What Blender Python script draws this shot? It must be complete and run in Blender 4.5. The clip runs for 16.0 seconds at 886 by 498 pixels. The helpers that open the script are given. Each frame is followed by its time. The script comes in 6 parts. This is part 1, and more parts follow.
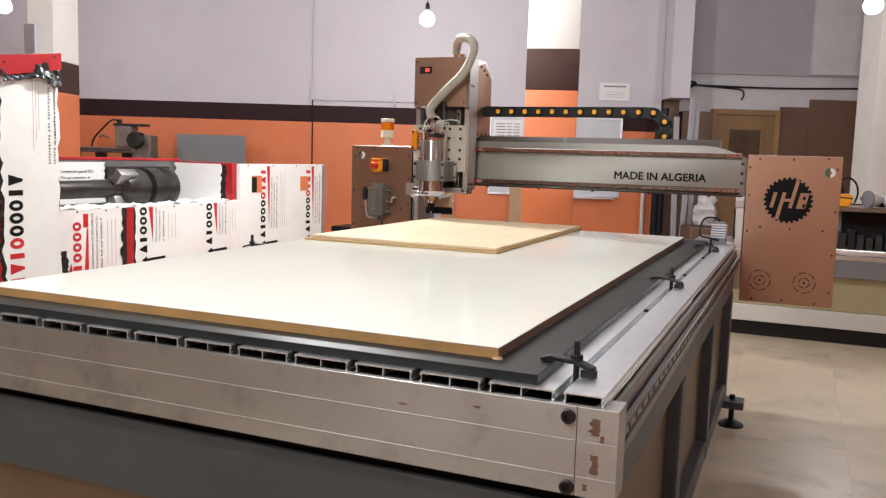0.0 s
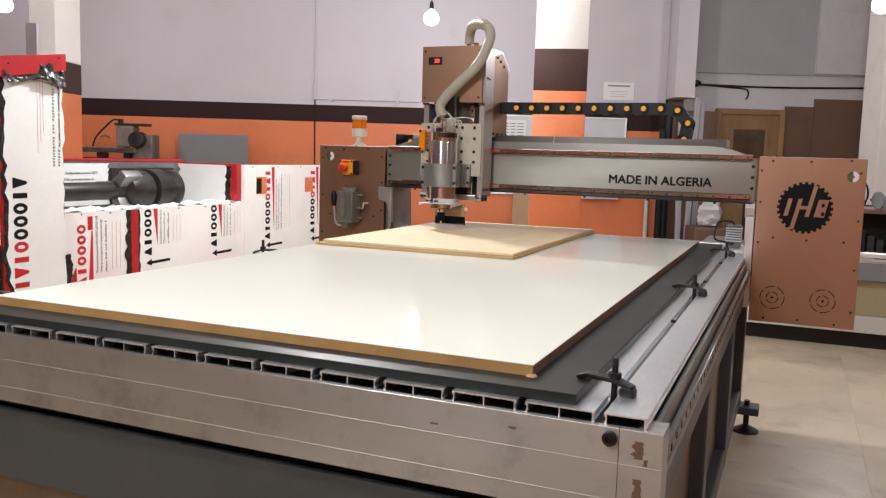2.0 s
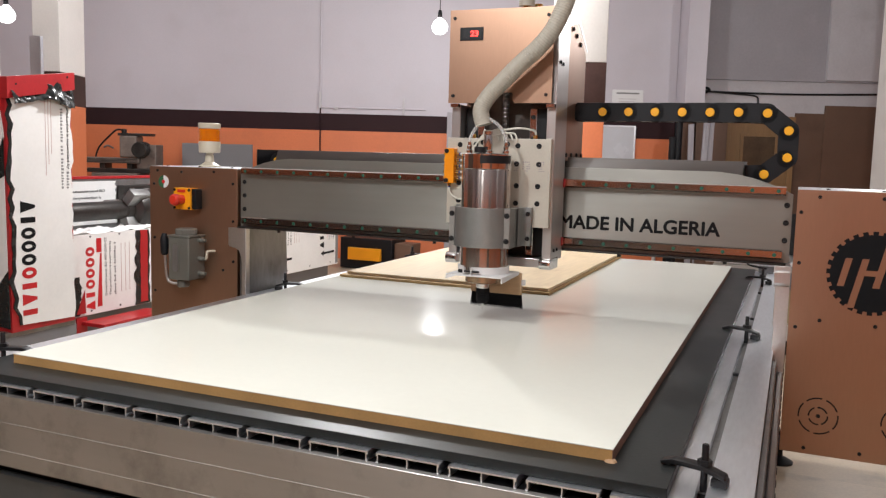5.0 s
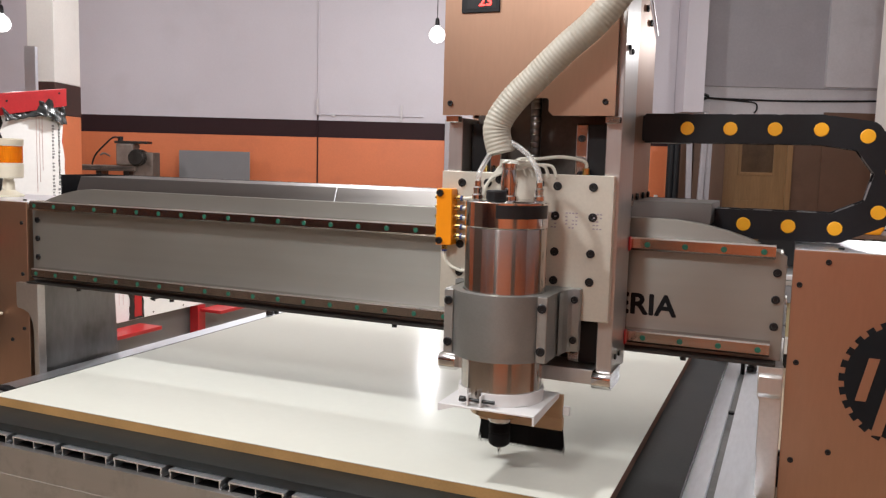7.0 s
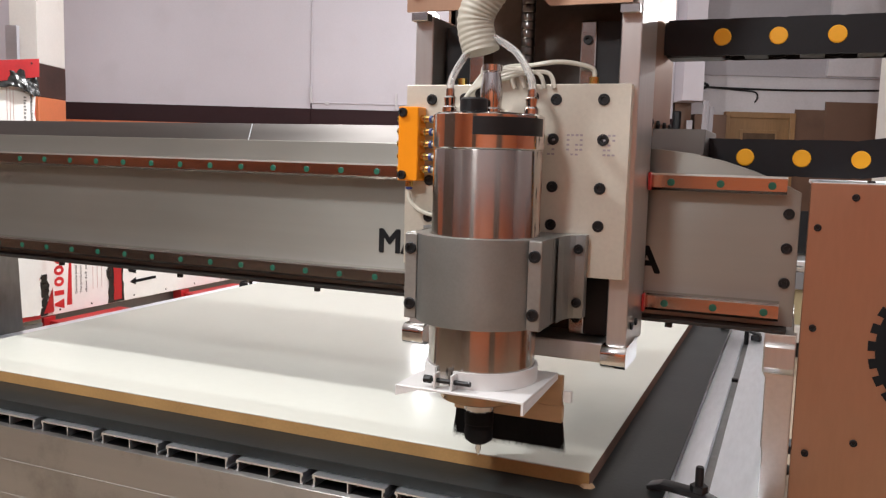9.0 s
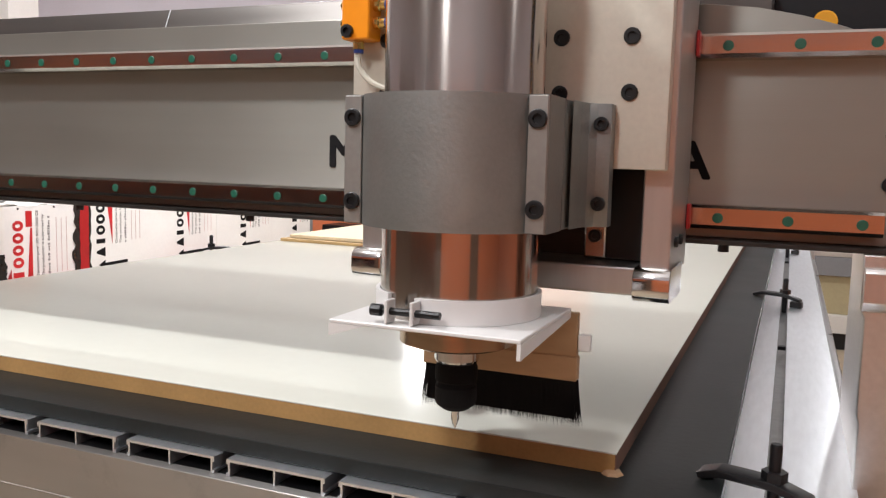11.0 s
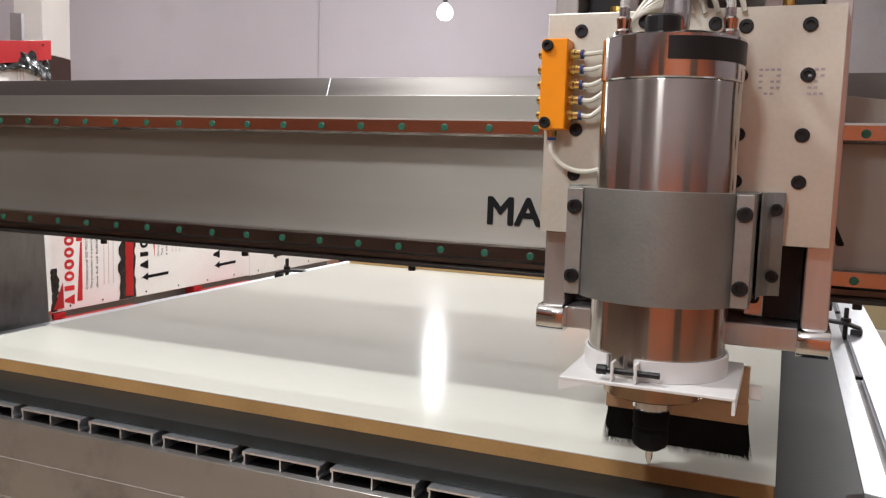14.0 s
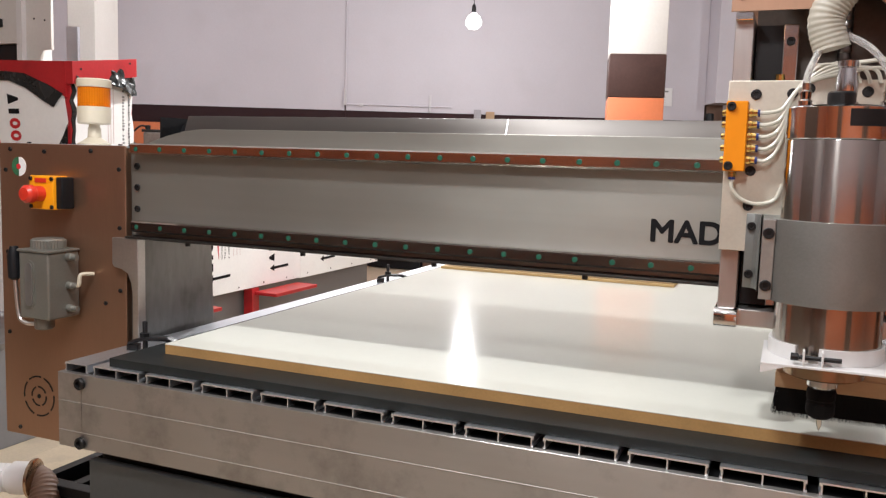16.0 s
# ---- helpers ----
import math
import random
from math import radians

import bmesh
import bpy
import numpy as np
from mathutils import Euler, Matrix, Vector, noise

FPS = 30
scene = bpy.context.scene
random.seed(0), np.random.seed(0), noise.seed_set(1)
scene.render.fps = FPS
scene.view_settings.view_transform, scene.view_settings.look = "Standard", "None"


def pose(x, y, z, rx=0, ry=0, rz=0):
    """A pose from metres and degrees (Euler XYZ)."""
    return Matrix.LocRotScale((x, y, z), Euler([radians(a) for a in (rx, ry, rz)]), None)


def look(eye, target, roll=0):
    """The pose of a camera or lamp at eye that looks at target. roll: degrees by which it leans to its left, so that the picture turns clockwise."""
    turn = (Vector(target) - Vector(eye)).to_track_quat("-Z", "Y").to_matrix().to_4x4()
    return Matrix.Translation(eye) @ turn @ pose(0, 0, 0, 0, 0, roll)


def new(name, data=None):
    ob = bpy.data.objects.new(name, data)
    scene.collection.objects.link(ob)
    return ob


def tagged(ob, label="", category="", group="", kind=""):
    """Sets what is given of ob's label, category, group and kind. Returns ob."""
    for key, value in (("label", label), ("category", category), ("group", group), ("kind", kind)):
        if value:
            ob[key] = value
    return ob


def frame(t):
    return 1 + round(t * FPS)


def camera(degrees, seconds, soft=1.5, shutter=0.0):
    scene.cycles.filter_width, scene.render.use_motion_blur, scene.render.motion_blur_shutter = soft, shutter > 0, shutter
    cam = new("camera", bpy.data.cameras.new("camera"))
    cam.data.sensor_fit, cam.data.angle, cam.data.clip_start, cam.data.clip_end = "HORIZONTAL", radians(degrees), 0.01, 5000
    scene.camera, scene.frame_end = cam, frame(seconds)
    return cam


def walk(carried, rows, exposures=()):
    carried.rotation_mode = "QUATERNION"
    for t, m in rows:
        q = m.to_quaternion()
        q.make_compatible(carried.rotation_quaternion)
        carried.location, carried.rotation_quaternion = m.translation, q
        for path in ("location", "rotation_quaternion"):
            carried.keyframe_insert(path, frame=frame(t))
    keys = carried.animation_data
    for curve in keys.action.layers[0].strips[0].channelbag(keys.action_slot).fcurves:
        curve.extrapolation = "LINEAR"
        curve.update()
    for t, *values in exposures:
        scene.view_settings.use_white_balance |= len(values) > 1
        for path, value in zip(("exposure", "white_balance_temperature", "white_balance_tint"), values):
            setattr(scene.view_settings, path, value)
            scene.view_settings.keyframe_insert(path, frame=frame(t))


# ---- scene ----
cam = camera(56.1, 16.0, 1.3)
PATH = [
    (0, (1.746, -1.206, 1.148), (0.97, 0.624, 0.929), 1.7),
    (0.5, (1.734, -1.203, 1.147), (0.959, 0.628, 0.931), 1.7),
    (1, (1.723, -1.199, 1.152), (0.949, 0.633, 0.935), 1.7),
    (1.5, (1.703, -1.189, 1.156), (0.93, 0.643, 0.941), 1.7),
    (2, (1.675, -1.178, 1.165), (0.902, 0.653, 0.942), 1.7),
    (2.5, (1.633, -1.165, 1.19), (0.861, 0.667, 0.971), 1.7),
    (3, (1.61, -1.172, 1.201), (0.839, 0.66, 0.983), 1.7),
    (5.5, (1.509, -1.085, 1.281), (0.739, 0.748, 1.06), 1.5),
    (6, (1.501, -1.079, 1.31), (0.733, 0.754, 1.091), 1.7),
    (6.5, (1.509, -1.071, 1.323), (0.741, 0.763, 1.106), 1.6),
    (7, (1.526, -1.055, 1.326), (0.757, 0.778, 1.108), 1.5),
    (7.5, (1.53, -1.044, 1.322), (0.762, 0.789, 1.104), 1.5),
    (8, (1.533, -1.023, 1.295), (0.765, 0.81, 1.077), 1.6),
    (8.5, (1.531, -0.963, 1.261), (0.762, 0.87, 1.038), 1.6),
    (9, (1.513, -0.901, 1.217), (0.746, 0.933, 0.996), 1.6),
    (9.5, (1.491, -0.806, 1.176), (0.727, 1.029, 0.952), 1.6),
    (10, (1.465, -0.714, 1.14), (0.703, 1.121, 0.916), 1.5),
    (12.5, (1.404, -0.59, 1.056), (0.643, 1.246, 0.84), 1.6),
    (13, (1.387, -0.641, 1.092), (0.628, 1.197, 0.877), 1.7),
    (13.5, (1.341, -0.721, 1.124), (0.581, 1.117, 0.912), 1.8),
    (14, (1.298, -0.796, 1.152), (0.54, 1.043, 0.938), 1.8),
    (14.5, (1.249, -0.88, 1.171), (0.492, 0.959, 0.957), 1.9),
    (15, (1.195, -0.961, 1.178), (0.435, 0.877, 0.965), 1.8),
    (15.5, (1.15, -1.052, 1.187), (0.393, 0.786, 0.97), 1.9),
    (16, (1.14, -1.119, 1.19), (0.38, 0.719, 0.976), 1.7),
]
walk(cam, [(t, look(eye, target, roll)) for t, eye, target, roll in PATH], [(0.0, -0.06), (3.0, -0.19), (5.5, -0.26), (8.0, -0.10), (10.0, -0.04), (12.5, -0.01), (13.5, -0.21), (14.5, -0.28), (16.0, -0.11)])

# ---------------------------------------------------------------- lights
HALL = Matrix.Rotation(radians(23), 4, "Z")          # the hall is turned against the machine


def hall(u, v, z):
    return HALL @ Vector((u, v, z))


world = bpy.data.worlds.new("world")
scene.world = world
world.use_nodes = True
world.node_tree.nodes["Background"].inputs[0].default_value = (0.55, 0.58, 0.65, 1)
world.node_tree.nodes["Background"].inputs[1].default_value = 0.02
BULBS = [  # u, v, z, watts
    (0.916, 6.65, 2.595, 48),
    (-2.95, 6.00, 2.50, 50),
    (4.55, 5.10, 2.56, 62),
    (0.174, -0.639, 2.43, 76),
    (3.06, -0.974, 2.75, 34),
    (0.04, -2.08, 2.75, 105),
    (0.454, 3.066, 2.75, 225),
]
LAMP_COLOUR = (0.985, 0.985, 1.0)
for k, (bu, bv, bz, watts) in enumerate(BULBS):
    lamp = bpy.data.lights.new("bulb_light", "POINT")
    lamp.energy, lamp.color, lamp.shadow_soft_size = watts, LAMP_COLOUR, 0.06 if bv > -2 else 0.16
    new("bulb_light", lamp).location = hall(bu, bv, bz - 0.13)


# ---------------------------------------------------------------- materials
def nodes_of(name):
    m = bpy.data.materials.new(name)
    m.use_nodes = True
    t = m.node_tree
    return m, t, t.nodes["Principled BSDF"]


def mat(name, colour, rough=0.5, metal=0.0, vary=0.15, scale=6.0, fine=90.0, bump=0.05, stretch=(1, 1, 1),
        rough_vary=0.1, coat=0.0, spot=None, spot_amount=0.0, spec=0.5, per_piece=False):
    """A worn surface: two scales of colour variation, roughness variation, fine relief, optional stains."""
    m, t, b = nodes_of(name)
    n, l = t.nodes, t.links
    tc = n.new("ShaderNodeTexCoord")
    mp = n.new("ShaderNodeMapping")
    mp.inputs["Scale"].default_value = stretch
    where = tc.outputs["Object"]
    if per_piece:                  # each piece cut from another stretch of the pattern
        info, far, shift = n.new("ShaderNodeObjectInfo"), n.new("ShaderNodeVectorMath"), n.new("ShaderNodeVectorMath")
        far.operation, shift.operation = "SCALE", "ADD"
        far.inputs[0].default_value = (17, 29, 41)
        l.new(info.outputs["Random"], far.inputs["Scale"])
        l.new(far.outputs[0], shift.inputs[0])
        l.new(where, shift.inputs[1])
        where = shift.outputs[0]
    l.new(where, mp.inputs[0])
    big, small = n.new("ShaderNodeTexNoise"), n.new("ShaderNodeTexNoise")
    for tex, s, d in ((big, scale, 4), (small, fine, 3)):
        l.new(mp.outputs[0], tex.inputs["Vector"])
        tex.inputs["Scale"].default_value, tex.inputs["Detail"].default_value = s, d
    add = n.new("ShaderNodeMath")
    add.operation = "MULTIPLY_ADD"
    l.new(small.outputs["Fac"], add.inputs[0])
    add.inputs[1].default_value = 0.5
    l.new(big.outputs["Fac"], add.inputs[2])
    ramp = n.new("ShaderNodeValToRGB")
    lo = [max(0.0, c * (1 - vary)) for c in colour]
    hi = [min(1.0, c * (1 + vary)) for c in colour]
    ramp.color_ramp.elements[0].position, ramp.color_ramp.elements[1].position = 0.5, 1.0
    ramp.color_ramp.elements[0].color, ramp.color_ramp.elements[1].color = (*lo, 1), (*hi, 1)
    l.new(add.outputs[0], ramp.inputs[0])
    out = ramp.outputs[0]
    if spot:
        st = n.new("ShaderNodeTexNoise")
        l.new(where, st.inputs["Vector"])
        st.inputs["Scale"].default_value, st.inputs["Detail"].default_value = scale * 1.7, 6
        sr = n.new("ShaderNodeValToRGB")
        sr.color_ramp.elements[0].position, sr.color_ramp.elements[1].position = 0.56, 0.72
        sr.color_ramp.elements[0].color, sr.color_ramp.elements[1].color = (0, 0, 0, 1), (spot_amount,) * 3 + (1,)
        l.new(st.outputs["Fac"], sr.inputs[0])
        mx = n.new("ShaderNodeMix")
        mx.data_type = "RGBA"
        l.new(sr.outputs[0], mx.inputs["Factor"])
        l.new(out, mx.inputs["A"])
        mx.inputs["B"].default_value = (*spot, 1)
        out = mx.outputs["Result"]
    l.new(out, b.inputs["Base Color"])
    mr = n.new("ShaderNodeMapRange")
    mr.inputs["To Min"].default_value, mr.inputs["To Max"].default_value = max(0.02, rough - rough_vary), min(1, rough + rough_vary)
    l.new(big.outputs["Fac"], mr.inputs["Value"])
    l.new(mr.outputs[0], b.inputs["Roughness"])
    b.inputs["Metallic"].default_value, b.inputs["Coat Weight"].default_value = metal, coat
    b.inputs["Specular IOR Level"].default_value = spec
    if bump:
        bp = n.new("ShaderNodeBump")
        bp.inputs["Strength"].default_value, bp.inputs["Distance"].default_value = bump, 0.002
        l.new(small.outputs["Fac"], bp.inputs["Height"])
        l.new(bp.outputs[0], b.inputs["Normal"])
    return m


def glow(name, colour, strength):
    m, t, b = nodes_of(name)
    b.inputs["Base Color"].default_value = (*colour, 1)
    b.inputs["Emission Color"].default_value = (*colour, 1)
    b.inputs["Emission Strength"].default_value = strength
    return m


def clear(name, colour, rough, transmission, ior=1.45):
    m, t, b = nodes_of(name)
    b.inputs["Base Color"].default_value = (*colour, 1)
    b.inputs["Roughness"].default_value = rough
    b.inputs["Transmission Weight"].default_value = transmission
    b.inputs["IOR"].default_value = ior
    return m


ALU = mat("brushed_aluminium", (0.62, 0.61, 0.59), 0.38, 1.0, 0.10, 5, 160, 0.05, (1, 1, 1), 0.08)
SCREW_STEEL = mat("oiled_screw_steel", (0.20, 0.19, 0.185), 0.3, 1.0, 0.1)
ALU_BED = mat("anodised_bed_aluminium", (0.82, 0.85, 0.89), 0.36, 0.95, 0.10, 4, 140, 0.04, (1, 0.15, 1), 0.08)
MILLED = mat("milled_aluminium_plate", (0.62, 0.59, 0.505), 0.36, 0.5, 0.08, 9, 200, 0.03, (1, 1, 1), 0.05)
# pale colour for groove edges that catch the light
STEP_EDGE = mat("pale_lit_edge", (0.34, 0.325, 0.30), 0.5, 0.45, 0.2, 12, 160, 0.05, (0.3, 1, 1))
FLANGE = mat("milled_clamp_flange", (0.36, 0.355, 0.335), 0.42, 0.75, 0.1, 9, 220, 0.04)
CAST = mat("blasted_aluminium", (0.27, 0.275, 0.265), 0.47, 0.8, 0.08, 14, 320, 0.10, (1, 1, 1), 0.07, spot=(0.34, 0.34, 0.32), spot_amount=0.5)
BAR = mat("drawn_bar_aluminium", (0.62, 0.60, 0.58), 0.3, 0.85, 0.08, 6, 140, 0.03, (1, 1, 0.1), 0.05)
STEEL = mat("polished_steel", (0.66, 0.65, 0.64), 0.12, 1.0, 0.04, 8, 160, 0.015, (1, 1, 0.1), 0.05)


def turned_steel():
    """Steel turned on a lathe: fine rings, so that reflections smear along the axis."""
    m, t, b = nodes_of("turned_steel")
    b.inputs["Base Color"].default_value = (0.50, 0.46, 0.425, 1)
    b.inputs["Metallic"].default_value, b.inputs["Roughness"].default_value = 1.0, 0.15
    b.inputs["Anisotropic"].default_value, b.inputs["Anisotropic Rotation"].default_value = 0.9, 0.25
    tg = t.nodes.new("ShaderNodeTangent")
    tg.direction_type, tg.axis = "RADIAL", "Z"
    t.links.new(tg.outputs[0], b.inputs["Tangent"])
    tc, nz, bp, mp = (t.nodes.new("ShaderNode" + k) for k in ("TexCoord", "TexNoise", "Bump", "Mapping"))
    mp.inputs["Scale"].default_value = (2, 2, 300)
    t.links.new(tc.outputs["Object"], mp.inputs[0])
    t.links.new(mp.outputs[0], nz.inputs["Vector"])
    nz.inputs["Scale"].default_value = 3
    bp.inputs["Strength"].default_value, bp.inputs["Distance"].default_value = 0.03, 0.0005
    t.links.new(nz.outputs["Fac"], bp.inputs["Height"])
    t.links.new(bp.outputs[0], b.inputs["Normal"])
    return m


def brushed(name, colour, rough, bump, streak, metal=0.9, aniso=0.7, stain=None):
    """Metal brushed along x: hair-fine lines that spread reflections up and down, faint long streaks and smears."""
    m, t, b = nodes_of(name)
    n, l = t.nodes, t.links
    tc = n.new("ShaderNodeTexCoord")
    fine, lines, smear = (n.new("ShaderNodeTexNoise") for k in range(3))
    for tex, stretch, s in ((fine, (0.01, 1, 1), 2300), (lines, (0.03, 1, 1), 70), (smear, (0.5, 1, 1), 5)):
        mp = n.new("ShaderNodeMapping")
        mp.inputs["Scale"].default_value = stretch
        l.new(tc.outputs["Object"], mp.inputs[0])
        l.new(mp.outputs[0], tex.inputs["Vector"])
        tex.inputs["Scale"].default_value, tex.inputs["Detail"].default_value = s, 3
    add = n.new("ShaderNodeMath")
    add.operation = "MULTIPLY_ADD"
    l.new(lines.outputs["Fac"], add.inputs[0])
    add.inputs[1].default_value = streak
    l.new(smear.outputs["Fac"], add.inputs[2])
    ramp = n.new("ShaderNodeValToRGB")
    ramp.color_ramp.elements[0].position, ramp.color_ramp.elements[1].position = 0.3, 1.2
    ramp.color_ramp.elements[0].color = (*[c * 0.82 for c in colour], 1)
    ramp.color_ramp.elements[1].color = (*[min(1, c * 1.15) for c in colour], 1)
    l.new(add.outputs[0], ramp.inputs[0])
    l.new(ramp.outputs[0], b.inputs["Base Color"])
    mr = n.new("ShaderNodeMapRange")
    mr.inputs["To Min"].default_value, mr.inputs["To Max"].default_value = rough - 0.07, rough + 0.07
    l.new(smear.outputs["Fac"], mr.inputs["Value"])
    l.new(mr.outputs[0], b.inputs["Roughness"])
    b.inputs["Metallic"].default_value = metal
    b.inputs["Anisotropic"].default_value, b.inputs["Anisotropic Rotation"].default_value = aniso, 0.25
    tg = n.new("ShaderNodeTangent")
    tg.direction_type = "UV_MAP"
    l.new(tg.outputs[0], b.inputs["Tangent"])
    bp = n.new("ShaderNodeBump")
    bp.inputs["Strength"].default_value, bp.inputs["Distance"].default_value = bump, 0.00022
    l.new(fine.outputs["Fac"], bp.inputs["Height"])
    l.new(bp.outputs[0], b.inputs["Normal"])
    if stain:
        st, sr, mx = n.new("ShaderNodeTexNoise"), n.new("ShaderNodeValToRGB"), n.new("ShaderNodeMix")
        l.new(tc.outputs["Object"], st.inputs["Vector"])
        st.inputs["Scale"].default_value, st.inputs["Detail"].default_value, st.inputs["Roughness"].default_value = 9, 7, 0.65
        sr.color_ramp.elements[0].position, sr.color_ramp.elements[1].position = 0.50, 0.78
        sr.color_ramp.elements[0].color, sr.color_ramp.elements[1].color = (0, 0, 0, 1), (0.75, 0.75, 0.75, 1)
        mx.data_type = "RGBA"
        l.new(st.outputs["Fac"], sr.inputs[0])
        l.new(sr.outputs[0], mx.inputs["Factor"])
        l.new(ramp.outputs[0], mx.inputs["A"])
        mx.inputs["B"].default_value = (*stain, 1)
        l.new(mx.outputs["Result"], b.inputs["Base Color"])
    return m


ALU_X = brushed("aluminium_brushed_along_x", (0.305, 0.30, 0.272), 0.40, 0.35, 0.2, 0.75)
ALU_CAP = brushed("dull_folded_aluminium", (0.18, 0.168, 0.158), 0.48, 0.3, 0.2, 0.9)
ALU_WORN = brushed("stained_aluminium", (0.46, 0.445, 0.425), 0.37, 0.3, 0.12, 0.88, 0.75, (0.19, 0.18, 0.165))
TURNED = turned_steel()
RAIL = mat("ground_rail_steel", (0.52, 0.48, 0.45), 0.16, 1.0, 0.06, 8, 160, 0.02, (0.1, 1, 1), 0.05)
DARK_STEEL = mat("mill_scale_steel", (0.27, 0.27, 0.265), 0.42, 0.8, 0.2, 6, 80, 0.05, (1, 1, 0.3), 0.1, spot=(0.12, 0.11, 0.10), spot_amount=0.5)
BACK_STEEL = mat("dull_back_plate_steel", (0.10, 0.085, 0.075), 0.45, 0.6, 0.25, 7, 120, 0.05)
OLD_GREY = mat("worn_grey_machine_paint", (0.17, 0.135, 0.115), 0.5, 0.2, 0.25, 8, 90, 0.08, spot=(0.07, 0.055, 0.045), spot_amount=0.6)
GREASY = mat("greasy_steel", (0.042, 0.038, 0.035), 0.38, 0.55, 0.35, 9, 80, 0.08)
BROWN_INFILL = mat("dark_bronze_infill_panel", (0.17, 0.115, 0.075), 0.42, 0.6, 0.12, 4, 200, 0.03, (1, 1, 0.15), 0.06)
GOLD = mat("rose_gold_composite_panel", (0.43, 0.265, 0.18), 0.38, 0.92, 0.05, 5, 240, 0.02, (1, 1, 0.15), 0.05)
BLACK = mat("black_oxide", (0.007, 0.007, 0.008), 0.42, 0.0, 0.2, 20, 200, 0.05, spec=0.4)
PLASTIC = mat("black_plastic", (0.008, 0.009, 0.011), 0.42, 0.0, 0.2, 10, 160, 0.05, spec=0.28)
RUBBER = mat("dark_grey_backing_sheet", (0.0165, 0.0190, 0.0188), 0.40, 0.0, 0.3, 4, 130, 0.06, rough_vary=0.1, spot=(0.031, 0.033, 0.032), spot_amount=0.45, spec=0.24)
LAMINATE = mat("white_melamine", (0.70, 0.705, 0.63), 0.135, 0.0, 0.02, 2.5, 60, 0.008, rough_vary=0.025, spec=0.038)
MDF = mat("fibreboard_edge", (0.40, 0.235, 0.085), 0.75, 0.0, 0.15, 12, 240, 0.15)
MDF_DARK = mat("darkened_board_edge", (0.17, 0.095, 0.065), 0.7, 0.0, 0.2, 12, 240, 0.15)
PLY = mat("birch_plywood_face", (0.78, 0.64, 0.43), 0.5, 0.0, 0.12, 4, 70, 0.06, (1, 0.12, 1), 0.1, spot=(0.55, 0.42, 0.26), spot_amount=0.35, spec=0.2)
PLY_EDGE = mat("plywood_edge", (0.50, 0.33, 0.14), 0.65, 0.0, 0.2, 30, 240, 0.1, (0.2, 0.2, 6))
FRAME = mat("grey_blue_frame_paint", (0.052, 0.057, 0.073), 0.42, 0.0, 0.15, 4, 120, 0.05, spot=(0.07, 0.06, 0.055), spot_amount=0.4)
GREY_PANEL = mat("grey_sheet_panel", (0.050, 0.055, 0.056), 0.5, 0.0, 0.12, 3, 120, 0.04, spot=(0.13, 0.12, 0.11), spot_amount=0.25)
STICKER_GREEN = mat("dark_green_print", (0.03, 0.12, 0.055), 0.4)
GREEN = mat("green_rail_cap", (0.009, 0.085, 0.052), 0.4, 0.0, 0.1)
YELLOW = mat("yellow_pivot_cap", (0.90, 0.42, 0.012), 0.4, 0.0, 0.05)
ORANGE_ANOD = mat("orange_anodised_block", (0.85, 0.28, 0.006), 0.35, 0.2, 0.05)
ESTOP_YELLOW = mat("yellow_orange_plastic", (0.88, 0.34, 0.008), 0.32, 0.0, 0.04)
ESTOP_RED = mat("red_plastic", (0.60, 0.035, 0.018), 0.3, 0.0, 0.04)
BRASS = mat("brass", (0.72, 0.50, 0.16), 0.2, 1.0, 0.06)
BLUE = mat("blue_release_ring", (0.018, 0.035, 0.16), 0.35)
HOSE = mat("beige_conduit", (0.37, 0.345, 0.285), 0.5, 0.0, 0.08, 8, 120, 0.06)
TUBE = mat("milky_air_tube", (0.60, 0.58, 0.50), 0.25, 0.0, 0.04)
CLEAR_TUBE = clear("clear_water_tube", (0.92, 0.92, 0.90), 0.08, 0.75)
WHITE_PLASTIC = mat("white_plastic", (0.68, 0.67, 0.66), 0.35, 0.0, 0.03)
CREAM = mat("cream_plastic", (0.54, 0.49, 0.38), 0.4, 0.0, 0.04)
PUMP_GREY = mat("hammered_grey_casting", (0.22, 0.22, 0.195), 0.36, 0.5, 0.08, 12, 200, 0.1)
AMBER = clear("amber_lens", (0.95, 0.28, 0.01), 0.15, 0.55)
BRUSH_WOOD = mat("brush_holder_board", (0.42, 0.27, 0.15), 0.6, 0.0, 0.12, 10, 160, 0.08, (0.3, 1, 1))
BRISTLE = mat("black_bristle", (0.006, 0.006, 0.007), 0.7, 0.0, 0.3, 60, 300, 0.3, (8, 8, 0.4), spec=0.15)
BRONZE = mat("bronzed_collar", (0.42, 0.30, 0.20), 0.25, 1.0, 0.06)
FILM = mat("white_protective_film", (0.86, 0.86, 0.84), 0.32, 0.0, 0.04, 4, 60, 0.05, spot=(0.76, 0.76, 0.75), spot_amount=0.3)
FILM_BACK = mat("black_film_underside", (0.02, 0.022, 0.022), 0.25, 0.0, 0.3, 10, 80, 0.2)
RED_PAINT = mat("red_enamel", (0.42, 0.018, 0.022), 0.35, 0.0, 0.12, 5, 90, 0.05, spot=(0.2, 0.01, 0.012), spot_amount=0.4)
INK_BLACK = mat("black_print", (0.010, 0.010, 0.011), 0.7, spec=0.12)
INK_RED = mat("red_print", (0.55, 0.02, 0.025), 0.4)
STAMP = mat("faded_stamp_ink", (0.34, 0.30, 0.32), 0.5)
INK_GREY = mat("grey_print", (0.22, 0.22, 0.22), 0.5)
INK_PINK = mat("faded_pink_print", (0.60, 0.42, 0.40), 0.5)
